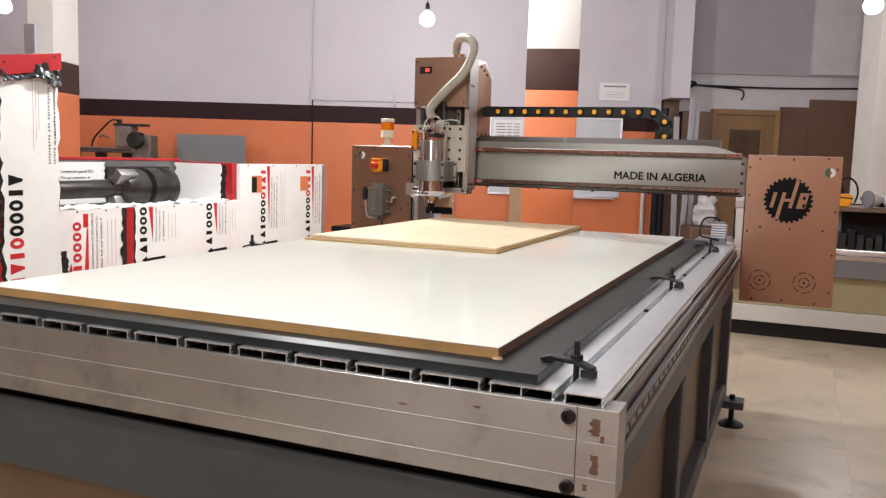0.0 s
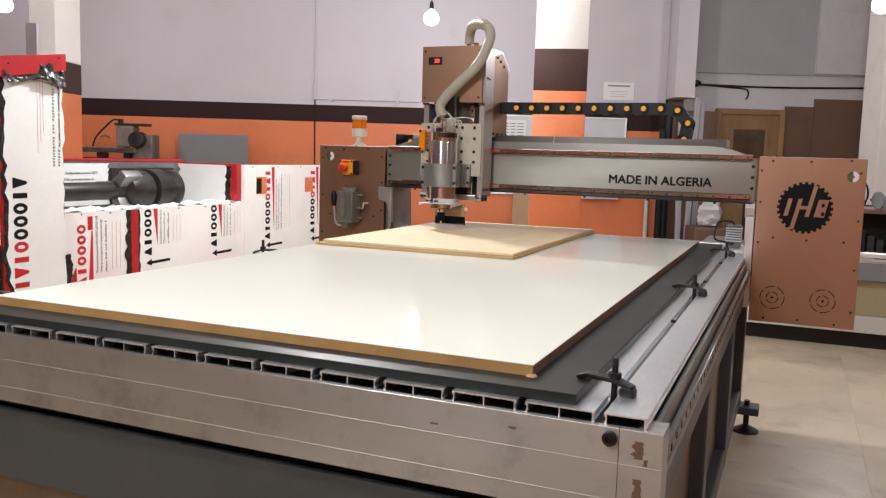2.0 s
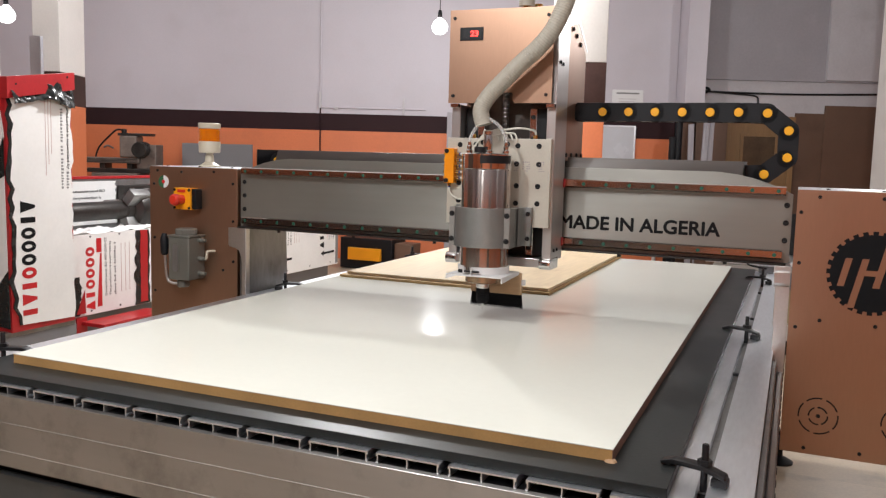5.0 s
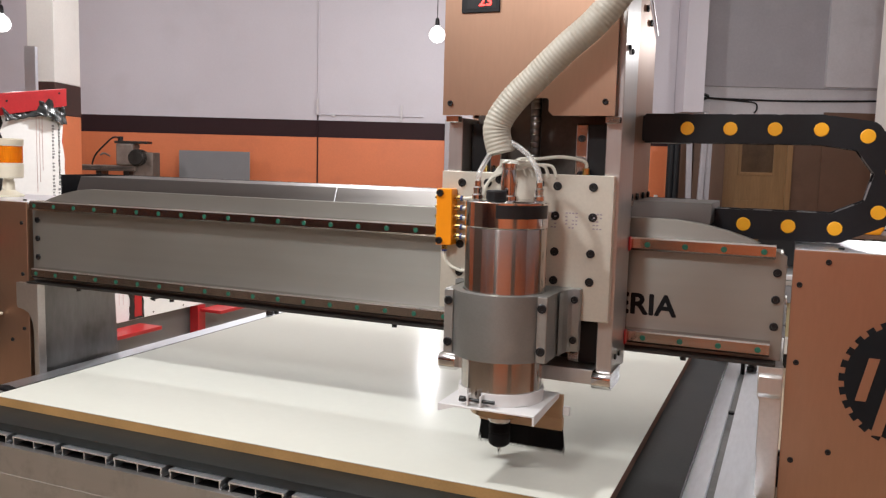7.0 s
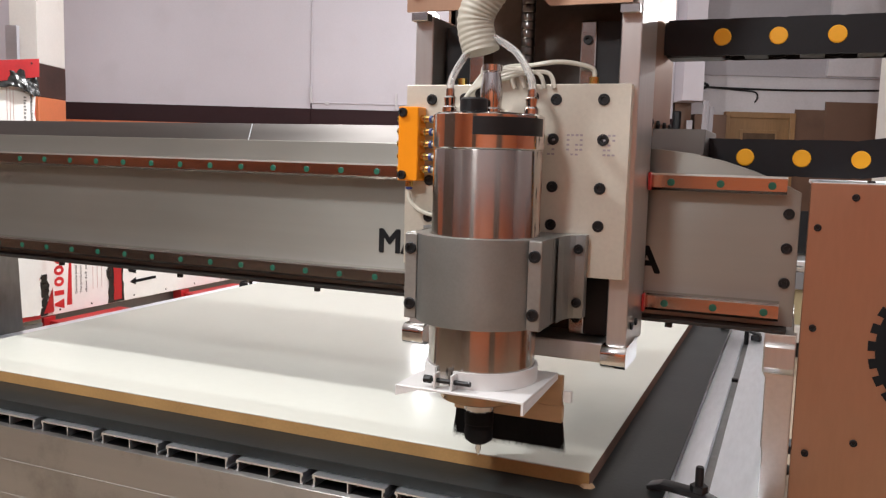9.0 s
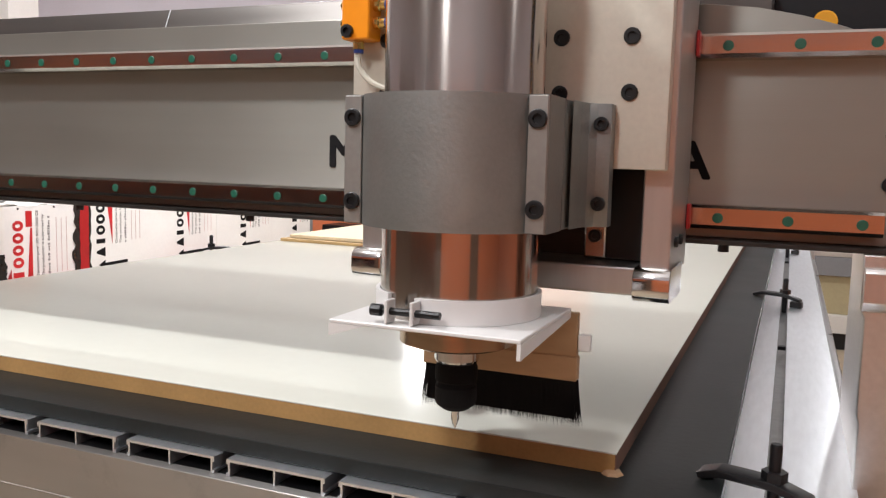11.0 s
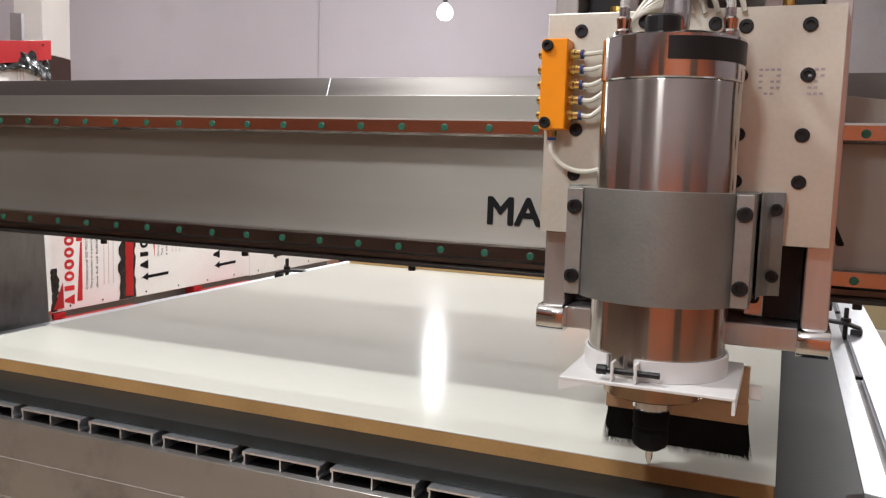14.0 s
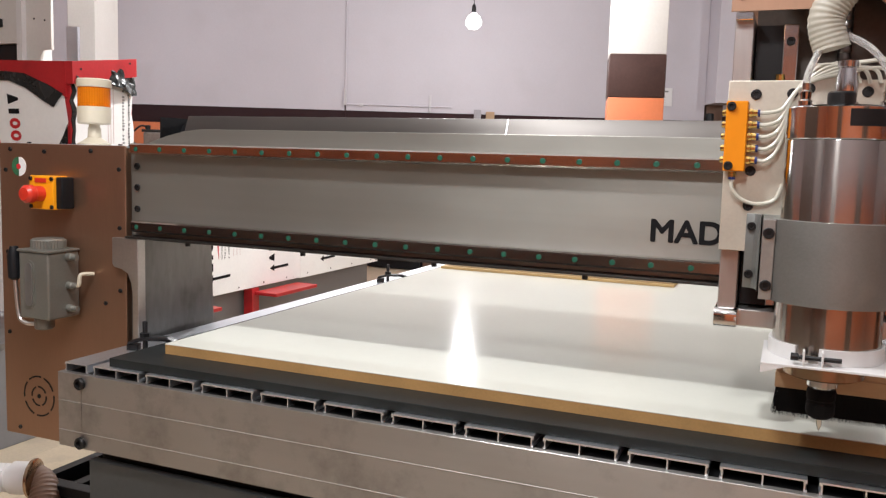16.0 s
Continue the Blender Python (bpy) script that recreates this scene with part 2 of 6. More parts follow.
WALL = mat("lilac_white_wall_paint", (0.58, 0.55, 0.595), 0.6, 0.0, 0.04, 1.2, 60, 0.06, spot=(0.52, 0.49, 0.52), spot_amount=0.35)
PILLAR = mat("cream_white_paint", (0.78, 0.75, 0.71), 0.55, 0.0, 0.05, 2, 60, 0.06, spot=(0.62, 0.58, 0.54), spot_amount=0.4)
ORANGE = mat("orange_wall_paint", (0.70, 0.20, 0.078), 0.5, 0.0, 0.07, 1.4, 50, 0.06, spot=(0.48, 0.14, 0.07), spot_amount=0.35)
MAROON = mat("dark_maroon_band", (0.030, 0.012, 0.014), 0.65, 0.0, 0.15, 2, 60, 0.05, spec=0.2)
BROWN_BAND = mat("brown_pillar_band", (0.060, 0.030, 0.025), 0.6, 0.0, 0.25, 3, 60, 0.08, spot=(0.035, 0.02, 0.018), spot_amount=0.5, spec=0.25)
GREY_WALL = mat("grey_plaster", (0.40, 0.385, 0.41), 0.7, 0.0, 0.08, 1.5, 40, 0.1, spot=(0.5, 0.49, 0.51), spot_amount=0.4)
DIRTY_WHITE = mat("dirty_white_plaster", (0.60, 0.58, 0.60), 0.7, 0.0, 0.08, 2, 40, 0.1, spot=(0.42, 0.40, 0.40), spot_amount=0.4)
CEIL = mat("ceiling_plaster", (0.70, 0.69, 0.70), 0.8, 0.0, 0.04, 1, 40, 0.05)
FLOOR = mat("worn_cement_floor", (0.42, 0.35, 0.26), 0.5, 0.0, 0.15, 1.5, 50, 0.05, spot=(0.28, 0.24, 0.20), spot_amount=0.5)
TILE = mat("beige_terrazzo_tile", (0.52, 0.43, 0.31), 0.36, 0.0, 0.16, 3.0, 90, 0.03, spot=(0.30, 0.25, 0.19), spot_amount=0.65, per_piece=True)
WOOD = mat("varnished_pine", (0.28, 0.16, 0.07), 0.45, 0.0, 0.2, 4, 60, 0.06, (1, 1, 0.12))
HARDBOARD = mat("brown_hardboard", (0.15, 0.085, 0.055), 0.55, 0.0, 0.12, 2, 70, 0.05, spot=(0.09, 0.05, 0.035), spot_amount=0.4)
DARK_GLASS = mat("dusty_dark_pane", (0.09, 0.055, 0.03), 0.25, 0.0, 0.3, 5, 60, 0.03)
KHAKI = mat("khaki_sheet_metal", (0.40, 0.34, 0.20), 0.45, 0.0, 0.08, 3, 80, 0.03)
OFFWHITE = mat("off_white_sheet_metal", (0.62, 0.60, 0.56), 0.4, 0.0, 0.06, 3, 80, 0.03)
GREY_SHEET = mat("mid_grey_sheet", (0.20, 0.20, 0.21), 0.5, 0.0, 0.06, 3, 80, 0.03)
WHITEBOARD = mat("pale_whiteboard", (0.62, 0.64, 0.68), 0.25, 0.0, 0.03)
PAPER = mat("paper", (0.78, 0.78, 0.78), 0.6, 0.0, 0.02)
CARD = mat("brown_card", (0.45, 0.30, 0.18), 0.7, 0.0, 0.08)
BULB = glow("lit_bulb", (1.0, 0.97, 0.98), 5)
DIGIT = glow("red_led", (1.0, 0.05, 0.04), 4)


# ---------------------------------------------------------------- mesh helpers
def box(x0, x1, y0, y1, z0, z1, bevel=0.0, seg=2):
    bm = bmesh.new()
    bmesh.ops.create_cube(bm, size=1)
    bmesh.ops.scale(bm, vec=(x1 - x0, y1 - y0, z1 - z0), verts=bm.verts)
    bmesh.ops.translate(bm, vec=((x0 + x1) / 2, (y0 + y1) / 2, (z0 + z1) / 2), verts=bm.verts)
    if bevel:
        bmesh.ops.bevel(bm, geom=bm.edges[:], offset=bevel, segments=seg, profile=0.5, affect="EDGES", clamp_overlap=True)
    return bm


def turn_to(axis):
    return {"z": Matrix(), "x": Matrix.Rotation(radians(90), 4, "Y"), "y": Matrix.Rotation(radians(-90), 4, "X")}[axis]


def lathe(profile, at=(0, 0, 0), axis="z", n=32):
    """profile: (radius, height) pairs from one end to the other, along +axis."""
    bm = bmesh.new()
    rings = []
    for r, h in profile:
        rings.append([bm.verts.new((max(r, 1e-5) * math.cos(2 * math.pi * k / n), max(r, 1e-5) * math.sin(2 * math.pi * k / n), h)) for k in range(n)])
    for a, b in zip(rings, rings[1:]):
        for k in range(n):
            bm.faces.new((a[k], a[(k + 1) % n], b[(k + 1) % n], b[k]))
    bm.faces.new(rings[0][::-1])
    bm.faces.new(rings[-1])
    bmesh.ops.recalc_face_normals(bm, faces=bm.faces)
    bm.transform(Matrix.Translation(at) @ turn_to(axis))
    return bm


def cyl(at, r, h, axis="z", n=24, chamfer=0.0):
    c = min(chamfer, h * 0.4, r * 0.4)
    prof = [(r - c, 0), (r, c), (r, h - c), (r - c, h)] if c else [(r, 0), (r, h)]
    return lathe(prof, at, axis, n)


def prism(points, a, b, plane="xz", bevel=0.0):
    """A flat outline pulled from a to b along the remaining axis."""
    bm = bmesh.new()
    put = {"xz": lambda p, w: (p[0], w, p[1]), "yz": lambda p, w: (w, p[0], p[1]), "xy": lambda p, w: (p[0], p[1], w)}[plane]
    lo, hi = [bm.verts.new(put(p, a)) for p in points], [bm.verts.new(put(p, b)) for p in points]
    n = len(points)
    bm.faces.new(lo)
    bm.faces.new(hi[::-1])
    for k in range(n):
        bm.faces.new((lo[k], hi[k], hi[(k + 1) % n], lo[(k + 1) % n]))
    bmesh.ops.recalc_face_normals(bm, faces=bm.faces)
    if bevel:
        bmesh.ops.bevel(bm, geom=bm.edges[:], offset=bevel, segments=2, profile=0.5, affect="EDGES", clamp_overlap=True)
    return bm


def smooth_path(points, per=8):
    pts = [Vector(p) for p in points]
    out = []
    for i in range(len(pts) - 1):
        p0, p1, p2, p3 = pts[max(i - 1, 0)], pts[i], pts[i + 1], pts[min(i + 2, len(pts) - 1)]
        for k in range(per):
            t = k / per
            out.append(0.5 * ((2 * p1) + (p2 - p0) * t + (2 * p0 - 5 * p1 + 4 * p2 - p3) * t * t + (3 * p1 - p0 - 3 * p2 + p3) * t ** 3))
    out.append(pts[-1])
    return out


def tube(points, r, n=12, per=8, ribs=None):
    """A bent pipe; ribs: (pitch, depth) of its corrugation."""
    path = smooth_path(points, per) if per else [Vector(p) for p in points]
    if ribs:
        fine, step = [], ribs[0] / 4
        for a, b in zip(path, path[1:]):
            m = max(1, round((b - a).length / step))
            fine += [a.lerp(b, k / m) for k in range(m)]
        path = fine + [path[-1]]
    bm = bmesh.new()
    up, rings, run = Vector((0.31, 0.2, 0.93)).normalized(), [], 0.0
    for i, p in enumerate(path):
        d = (path[min(i + 1, len(path) - 1)] - path[max(i - 1, 0)]).normalized()
        side = d.cross(up).normalized()
        up = side.cross(d).normalized()
        rr = r
        if ribs:
            run += (p - path[i - 1]).length if i else 0
            rr = r - ribs[1] * (0.5 - 0.5 * math.cos(2 * math.pi * run / ribs[0]))
        rings.append([bm.verts.new(p + rr * (math.cos(2 * math.pi * k / n) * side + math.sin(2 * math.pi * k / n) * up)) for k in range(n)])
    for a, b in zip(rings, rings[1:]):
        for k in range(n):
            bm.faces.new((a[k], a[(k + 1) % n], b[(k + 1) % n], b[k]))
    bm.faces.new(rings[0][::-1])
    bm.faces.new(rings[-1])
    bmesh.ops.recalc_face_normals(bm, faces=bm.faces)
    return bm


def join(*bms):
    out = bmesh.new()
    for b in bms:
        me = bpy.data.meshes.new("piece")
        b.to_mesh(me)
        out.from_mesh(me)
        bpy.data.meshes.remove(me)
        b.free()
    return out


def turned(bm, m):
    bm.transform(m)
    return bm


def arc(cx, cy, r, a0, a1, n=12):
    return [(cx + r * math.cos(radians(a0 + (a1 - a0) * k / n)), cy + r * math.sin(radians(a0 + (a1 - a0) * k / n))) for k in range(n + 1)]


def crumpled(profile, at, amount, n=20):
    """A soft bundle: a turned shape pushed in and out by noise."""
    rings = []
    for (r0, h0), (r1, h1) in zip(profile, profile[1:]):
        rings += [(r0 + (r1 - r0) * k / 4, h0 + (h1 - h0) * k / 4) for k in range(4)]
    bm = lathe(rings + [profile[-1]], n=n)
    for v in bm.verts:
        q = v.co * 14
        push = amount * noise.noise(q) + amount * 0.5 * noise.noise(q * 2.7)
        flat = Vector((v.co.x, v.co.y, 0))
        v.co += flat.normalized() * push if flat.length > 1e-4 else Vector()
    bmesh.ops.translate(bm, vec=at, verts=bm.verts)
    return bm


def level(n):
    """A face that looks along an axis of the machine or of the hall."""
    h = HALL.to_3x3().transposed() @ n
    return max(abs(n.x), abs(n.y), abs(n.z), abs(h.x), abs(h.y)) > 0.99999


def mesh_of(name, bm, material, smooth=True):
    me = bpy.data.meshes.new(name)
    if smooth:
        bm.normal_update()
        flat = {f: level(f.normal) for f in bm.faces}
        for f in bm.faces:
            f.smooth = True
        for e in bm.edges:             # level faces stay level right up to their rounded edges
            if len(e.link_faces) != 2 or e.calc_face_angle(0) > radians(32):
                e.smooth = False
            elif flat[e.link_faces[0]] != flat[e.link_faces[1]] and e.calc_face_angle(0) > radians(8):
                e.smooth = False
    if material in (ALU_X, ALU_CAP, ALU_WORN):        # brushed metal: the grain runs along x
        uv = bm.loops.layers.uv.new("grain")
        for f in bm.faces:
            for corner in f.loops:
                across = abs(f.normal.x) > 0.7
                corner[uv].uv = (corner.vert.co.y if across else corner.vert.co.x, corner.vert.co.y if abs(f.normal.z) > 0.7 else corner.vert.co.z)
    bm.to_mesh(me)
    bm.free()
    me.materials.append(material)
    return me


def base_of(ob):
    at = Vector()
    while ob:
        at += ob.location
        ob = ob.parent
    return at


def thing(name, at, label, category, group="", kind=""):
    ob = new(name)
    ob.location = at
    ob.empty_display_size = 0.1
    return tagged(ob, label, category, group, kind)


def part(name, bm, material, parent, label=""):
    bmesh.ops.translate(bm, vec=-base_of(parent), verts=bm.verts)
    ob = new(name, mesh_of(name, bm, material))
    ob.parent = parent
    return tagged(ob, label)


def solo(name, bm, material, label, category, group="", kind=""):
    """A thing of one mesh, its origin under its middle."""
    xs, ys, zs = zip(*(v.co for v in bm.verts))
    at = Vector(((min(xs) + max(xs)) / 2, (min(ys) + max(ys)) / 2, min(zs)))
    bmesh.ops.translate(bm, vec=-at, verts=bm.verts)
    ob = new(name, mesh_of(name, bm, material))
    ob.location = at
    return tagged(ob, label, category, group, kind)


def put(name, mesh, at, parent, turn=None, label=""):
    """One of many alike parts: an object of its own on a shared mesh, at a place in the world."""
    ob = new(name, mesh)
    ob.parent = parent
    ob.location = Vector(at) - base_of(parent)
    if turn:
        ob.rotation_euler = turn
    return tagged(ob, label)


def screw(r, h, material):
    """A socket-head screw that looks towards -y, its seat at y = 0."""
    bm = lathe([(r, 0), (r, h * 0.8), (r * 0.88, h), (r * 0.52, h), (r * 0.48, h * 0.35), (0, h * 0.3)], n=14)
    bm.transform(Matrix.Rotation(radians(90), 4, "X"))
    return mesh_of("screw", bm, material)


def letters(text, width, height, bold, name="lettering"):
    """Text with its lower left corner at 0, upright in the xz plane, looking towards -y."""
    cu = bpy.data.curves.new(name, "FONT")
    cu.body, cu.size, cu.extrude = text, 1.0, 0.004
    ob = bpy.data.objects.new(name, cu)
    scene.collection.objects.link(ob)
    bpy.context.view_layer.update()
    me = bpy.data.meshes.new_from_object(ob.evaluated_get(bpy.context.evaluated_depsgraph_get()))
    bpy.data.objects.remove(ob)
    bpy.data.curves.remove(cu)
    bm = bmesh.new()
    for k in range(8 if bold else 1):          # heavier strokes: the outline laid round itself
        copy = bmesh.new()
        copy.from_mesh(me)
        bmesh.ops.translate(copy, vec=(bold * math.cos(k * math.pi / 4), bold * math.sin(k * math.pi / 4), 0.0003 * k), verts=copy.verts)
        bm = join(bm, copy)
    bpy.data.meshes.remove(me)
    bm.transform(Matrix.Rotation(radians(90), 4, "X"))
    xs, zs = [v.co.x for v in bm.verts], [v.co.z for v in bm.verts]
    k, kx = height / (max(zs) - min(zs)), width / (max(xs) - min(xs))
    bmesh.ops.translate(bm, vec=(-min(xs), 0, -min(zs)), verts=bm.verts)
    bmesh.ops.scale(bm, vec=(kx, 0.0012 / 0.008, k), verts=bm.verts)
    return bm


SCREW_BIG = screw(0.0068, 0.003, BLACK)
SCREW_MID = screw(0.0058, 0.004, BLACK)
SCREW_SMALL = screw(0.0045, 0.003, BLACK)


# ---------------------------------------------------------------- the hall
def hbox(u0, u1, v0, v1, z0, z1, bevel=0.0):
    return turned(box(u0, u1, v0, v1, z0, z1, bevel), HALL)


def structure(name, bm, material, label, category):
    return solo(name, bm, material, label, category, kind="structure")


BACK = 8.41           # face of the back wall
ALCOVE = 8.75         # face of the wall in the recess
U0, U1, V0, TOP = -6.2, 7.6, -5.0, 3.9

structure("ground", hbox(U0 - 0.2, U1 + 0.2, V0 - 0.2, ALCOVE + 0.4, -0.1, -0.006), FLOOR, "worn beige cement floor of a workshop", "floor")
structure("ceiling", hbox(U0 - 0.2, U1 + 0.2, V0 - 0.2, ALCOVE + 0.4, TOP, TOP + 0.2), CEIL, "white plastered workshop ceiling", "ceiling")


def banded_wall(name, a, b, label, lift=0.0):
    """A wall between two corners in plan: orange dado, maroon band, lilac white above."""
    w = thing(name, hall((a[0] + b[0]) / 2, (a[1] + b[1]) / 2, 0), label, "wall", kind="structure")
    part("upper_wall", hbox(a[0], b[0], a[1], b[1], 1.73 + lift, TOP), WALL, w, "lilac white painted plaster")
    part("band", hbox(a[0] - 0.003, b[0] + 0.003, a[1] - 0.003, b[1] + 0.003, 1.53 + lift, 1.73 + lift), MAROON, w, "dark maroon painted band")
    part("dado", hbox(a[0], b[0], a[1], b[1], -0.005, 1.53 + lift), ORANGE, w, "orange painted dado")
    return w


banded_wall("wall_north", (U0, BACK), (3.73, BACK + 0.25), "lilac white wall with maroon band and orange dado")
banded_wall("wall_west", (U0 - 0.2, V0), (U0, BACK + 0.25), "lilac white side wall with maroon band and orange dado", 0.45)
# added out of view: a dark gate for the bronze housing to reflect
structure("door_4", hbox(U0 + 0.002, U0 + 0.06, -2.3, 1.6, -0.005, 2.7), HARDBOARD, "large brown gate out of view, added to darken reflections", "door")
banded_wall("wall_south", (U0 - 0.2, V0 - 0.2), (U1 + 0.2, V0), "lilac white end wall with maroon band and orange dado", 0.45)
# two more dark doors, never seen, added for the metal's reflections
for k, (u0, u1) in enumerate(((2.1, 3.1), (-2.2, -1.3))):
    structure(f"door_{k + 2}", hbox(u0, u1, V0 + 0.002, V0 + 0.06, -0.005, 2.15), HARDBOARD, "dark brown door out of view, added to darken reflections", "door")
# high dark skirtings added out of view to darken the rails' reflections
structure("unseen_trim_south", hbox(U0 + 0.004, -2.22, V0 + 0.002, V0 + 0.02, -0.004, 0.95), MAROON, "dark maroon skirting out of view, added to darken reflections", "wall")
structure("unseen_trim_west", hbox(U0 + 0.002, U0 + 0.02, V0 + 0.022, -2.31, -0.004, 1.0), MAROON, "dark maroon skirting out of view, added to darken reflections", "wall")
banded_wall("wall_east", (U1, V0), (U1 + 0.2, ALCOVE + 0.3), "lilac white far side wall with maroon band and orange dado")
# the recess on the right of the back wall
structure("wall_recess", hbox(3.73, U1, ALCOVE, ALCOVE + 0.25, -0.005, 2.28), DIRTY_WHITE, "dirty white plaster wall of the recess", "wall")
structure("wall_over_recess", hbox(3.967, U1, ALCOVE - 0.05, ALCOVE + 0.25, 2.28, TOP), GREY_WALL, "grey plaster above the recess", "wall")
structure("trim_cornice", hbox(5.62, U1, ALCOVE - 0.10, ALCOVE - 0.05, 2.30, TOP), DIRTY_WHITE, "white plaster strip beside grey plaster", "wall")
pier = thing("pier", hall(3.87, 8.4, 1.9), "white wall box ending above head height", "wall", kind="structure")
part("upper_box", hbox(3.735, 3.965, 8.05, ALCOVE - 0.002, 1.92, TOP), WALL, pier)
part("lower_post", hbox(3.76, 3.95, 8.42, ALCOVE - 0.004, 0, 1.92), HARDBOARD, pier, "dark brown post below")


def pillar(name, u0, u1, v0, v1, band0, band1, label, twist=0.0):
    """twist: degrees by which the pillar stands turned about the middle of its front face."""
    p = thing(name, hall((u0 + u1) / 2, (v0 + v1) / 2, 0), label, "pillar", kind="structure")
    pivot = Matrix.Translation(((u0 + u1) / 2, v0, 0))
    m = HALL @ pivot @ Matrix.Rotation(radians(twist), 4, "Z") @ pivot.inverted()
    part("shaft", turned(box(u0, u1, v0, v1, band1, TOP, 0.006), m), PILLAR, p, "white painted shaft")
    part("band", turned(box(u0 - 0.002, u1 + 0.002, v0 - 0.002, v1 + 0.002, band0, band1, 0.006), m), BROWN_BAND, p, "brown painted band")
    part("foot", turned(box(u0, u1, v0, v1, -0.005, band0, 0.006), m), ORANGE, p, "orange painted foot")
    return p


pillar("pillar_1", 1.64, 1.975, 3.65, 3.98, 1.60, 1.86, "square white pillar with brown band and orange foot", -9)
pillar("pillar_2", -2.15, -1.946, 4.82, 5.27, 1.575, 1.82, "white pillar with brown band and orange foot by the wrapped machine")
pillar("pillar_3", 5.55, 6.2, 6.9, 7.3, 0.005, 0.01, "plain white pillar near the recess")

# surface conduit, brackets and cable on the walls
conduit = thing("wall_conduit", hall(-0.49, BACK, 1.8), "white surface conduit with brackets on the wall", "conduit")
part("drop", turned(cyl((-0.49, BACK - 0.012, 1.80), 0.010, 2.1, "z", 10), HALL), WALL, conduit)
part("run", turned(cyl((-0.49, BACK - 0.012, 1.80), 0.010, 1.25, "x", 10), HALL), WALL, conduit)
part("lower_drop", turned(cyl((-0.49, BACK - 0.010, 0.0), 0.008, 1.80, "z", 10), HALL), MAROON, conduit, "dark cable below the conduit")
for cu, cz in ((-0.49, 1.79), (0.50, 1.74)):
    part("bracket", hbox(cu - 0.014, cu + 0.014, BACK - 0.05, BACK - 0.0, cz, cz + 0.19, 0.004), DIRTY_WHITE, conduit)
part("clip", hbox(-0.33, -0.28, BACK - 0.03, BACK, 1.775, 1.815, 0.004), DIRTY_WHITE, conduit)

cable = thing("wall_cable", hall(4.2, ALCOVE, 2.1), "black cable sagging along the recess wall from a junction box", "cable")
part("lead", turned(tube([(4.13, ALCOVE - 0.02, 2.14), (4.5, ALCOVE - 0.02, 2.13), (5.2, ALCOVE - 0.02, 2.125), (5.9, ALCOVE - 0.02, 2.14), (6.6, ALCOVE - 0.02, 2.16)], 0.012, 8), HALL), BLACK, cable)
part("tail", turned(tube([(4.13, ALCOVE - 0.02, 2.14), (4.6, ALCOVE - 0.02, 2.11), (4.80, ALCOVE - 0.02, 2.09), (4.83, ALCOVE - 0.02, 2.02), (4.80, ALCOVE - 0.02, 1.97)], 0.010, 8), HALL), BLACK, cable)
part("knot", turned(tube([(4.08, ALCOVE - 0.03, 2.05), (4.14, ALCOVE - 0.04, 2.17), (4.22, ALCOVE - 0.04, 2.15), (4.13, ALCOVE - 0.03, 2.10)], 0.016, 8), HALL), BLACK, cable)
part("junction_box", hbox(4.12, 4.24, ALCOVE - 0.06, ALCOVE, 1.96, 2.08, 0.006), DIRTY_WHITE, cable)

# old wooden door and hardboard in the recess
door = thing("door_1", hall(4.8, ALCOVE, 0), "old varnished wooden door with a dark pane", "door", kind="structure")
DV = ALCOVE - 0.05
for name, a, b, c, d in (("stile", 4.44, 4.50, 0, 1.85), ("stile", 5.22, 5.29, 0, 1.85), ("head", 4.50, 5.22, 1.78, 1.85)):
    part(name, hbox(a, b, DV - 0.03, ALCOVE - 0.004, c, d, 0.006), WOOD, door)
part("leaf", hbox(4.50, 5.22, DV, ALCOVE - 0.004, 0, 1.78), WOOD, door)
part("pane", hbox(4.67, 5.06, DV - 0.006, DV - 0.001, 1.25, 1.60), DARK_GLASS, door, "dusty dark pane")
for name, a, b, c, d in (("pane_frame", 4.63, 4.67, 1.21, 1.64), ("pane_frame", 5.06, 5.10, 1.21, 1.64), ("pane_frame", 4.67, 5.06, 1.60, 1.64), ("pane_frame", 4.67, 5.06, 1.21, 1.25)):
    part(name, hbox(a, b, DV - 0.014, DV - 0.001, c, d, 0.003), WOOD, door)
part("lower_panel", hbox(4.60, 5.12, DV - 0.01, DV - 0.001, 0.15, 0.9, 0.004), WOOD, door)
screen = thing("hardboard_screen", hall(5.8, ALCOVE, 0), "brown hardboard sheets fixed to the recess wall", "panel")
part("sheet", hbox(5.30, 5.66, ALCOVE - 0.02, ALCOVE - 0.004, 0, 1.90), HARDBOARD, screen)
part("sheet", hbox(5.66, 6.5, ALCOVE - 0.03, ALCOVE - 0.004, 0, 2.0), HARDBOARD, screen)
solo("dark_cabinet", hbox(4.02, 4.40, ALCOVE - 0.25, ALCOVE - 0.01, 0, 1.80, 0.01), HARDBOARD, "dark brown cupboard standing in the recess corner", "cupboard")

# aluminium lengths leaning in the corner
for k, (lu, lv, tilt, h) in enumerate(((3.93, 7.95, 2.0, 1.92), (4.02, 7.98, 1.2, 1.86), (3.85, 7.97, -1.0, 1.70))):
    bm = box(-0.03, 0.03, -0.02, 0.02, 0, h, 0.004)
    for q in (-0.012, 0.012):
        bm = join(bm, box(q - 0.005, q + 0.005, -0.026, -0.019, 0.002, h - 0.002))
    bm.transform(HALL @ Matrix.Translation((lu, lv, 0)) @ Matrix.Rotation(radians(tilt), 4, "Y") @ Matrix.Rotation(radians(-2), 4, "X"))
    solo("aluminium_profile", bm, GREY_WALL, "long aluminium profile leaning upright in the corner", "profile", "profiles leaning in the corner")
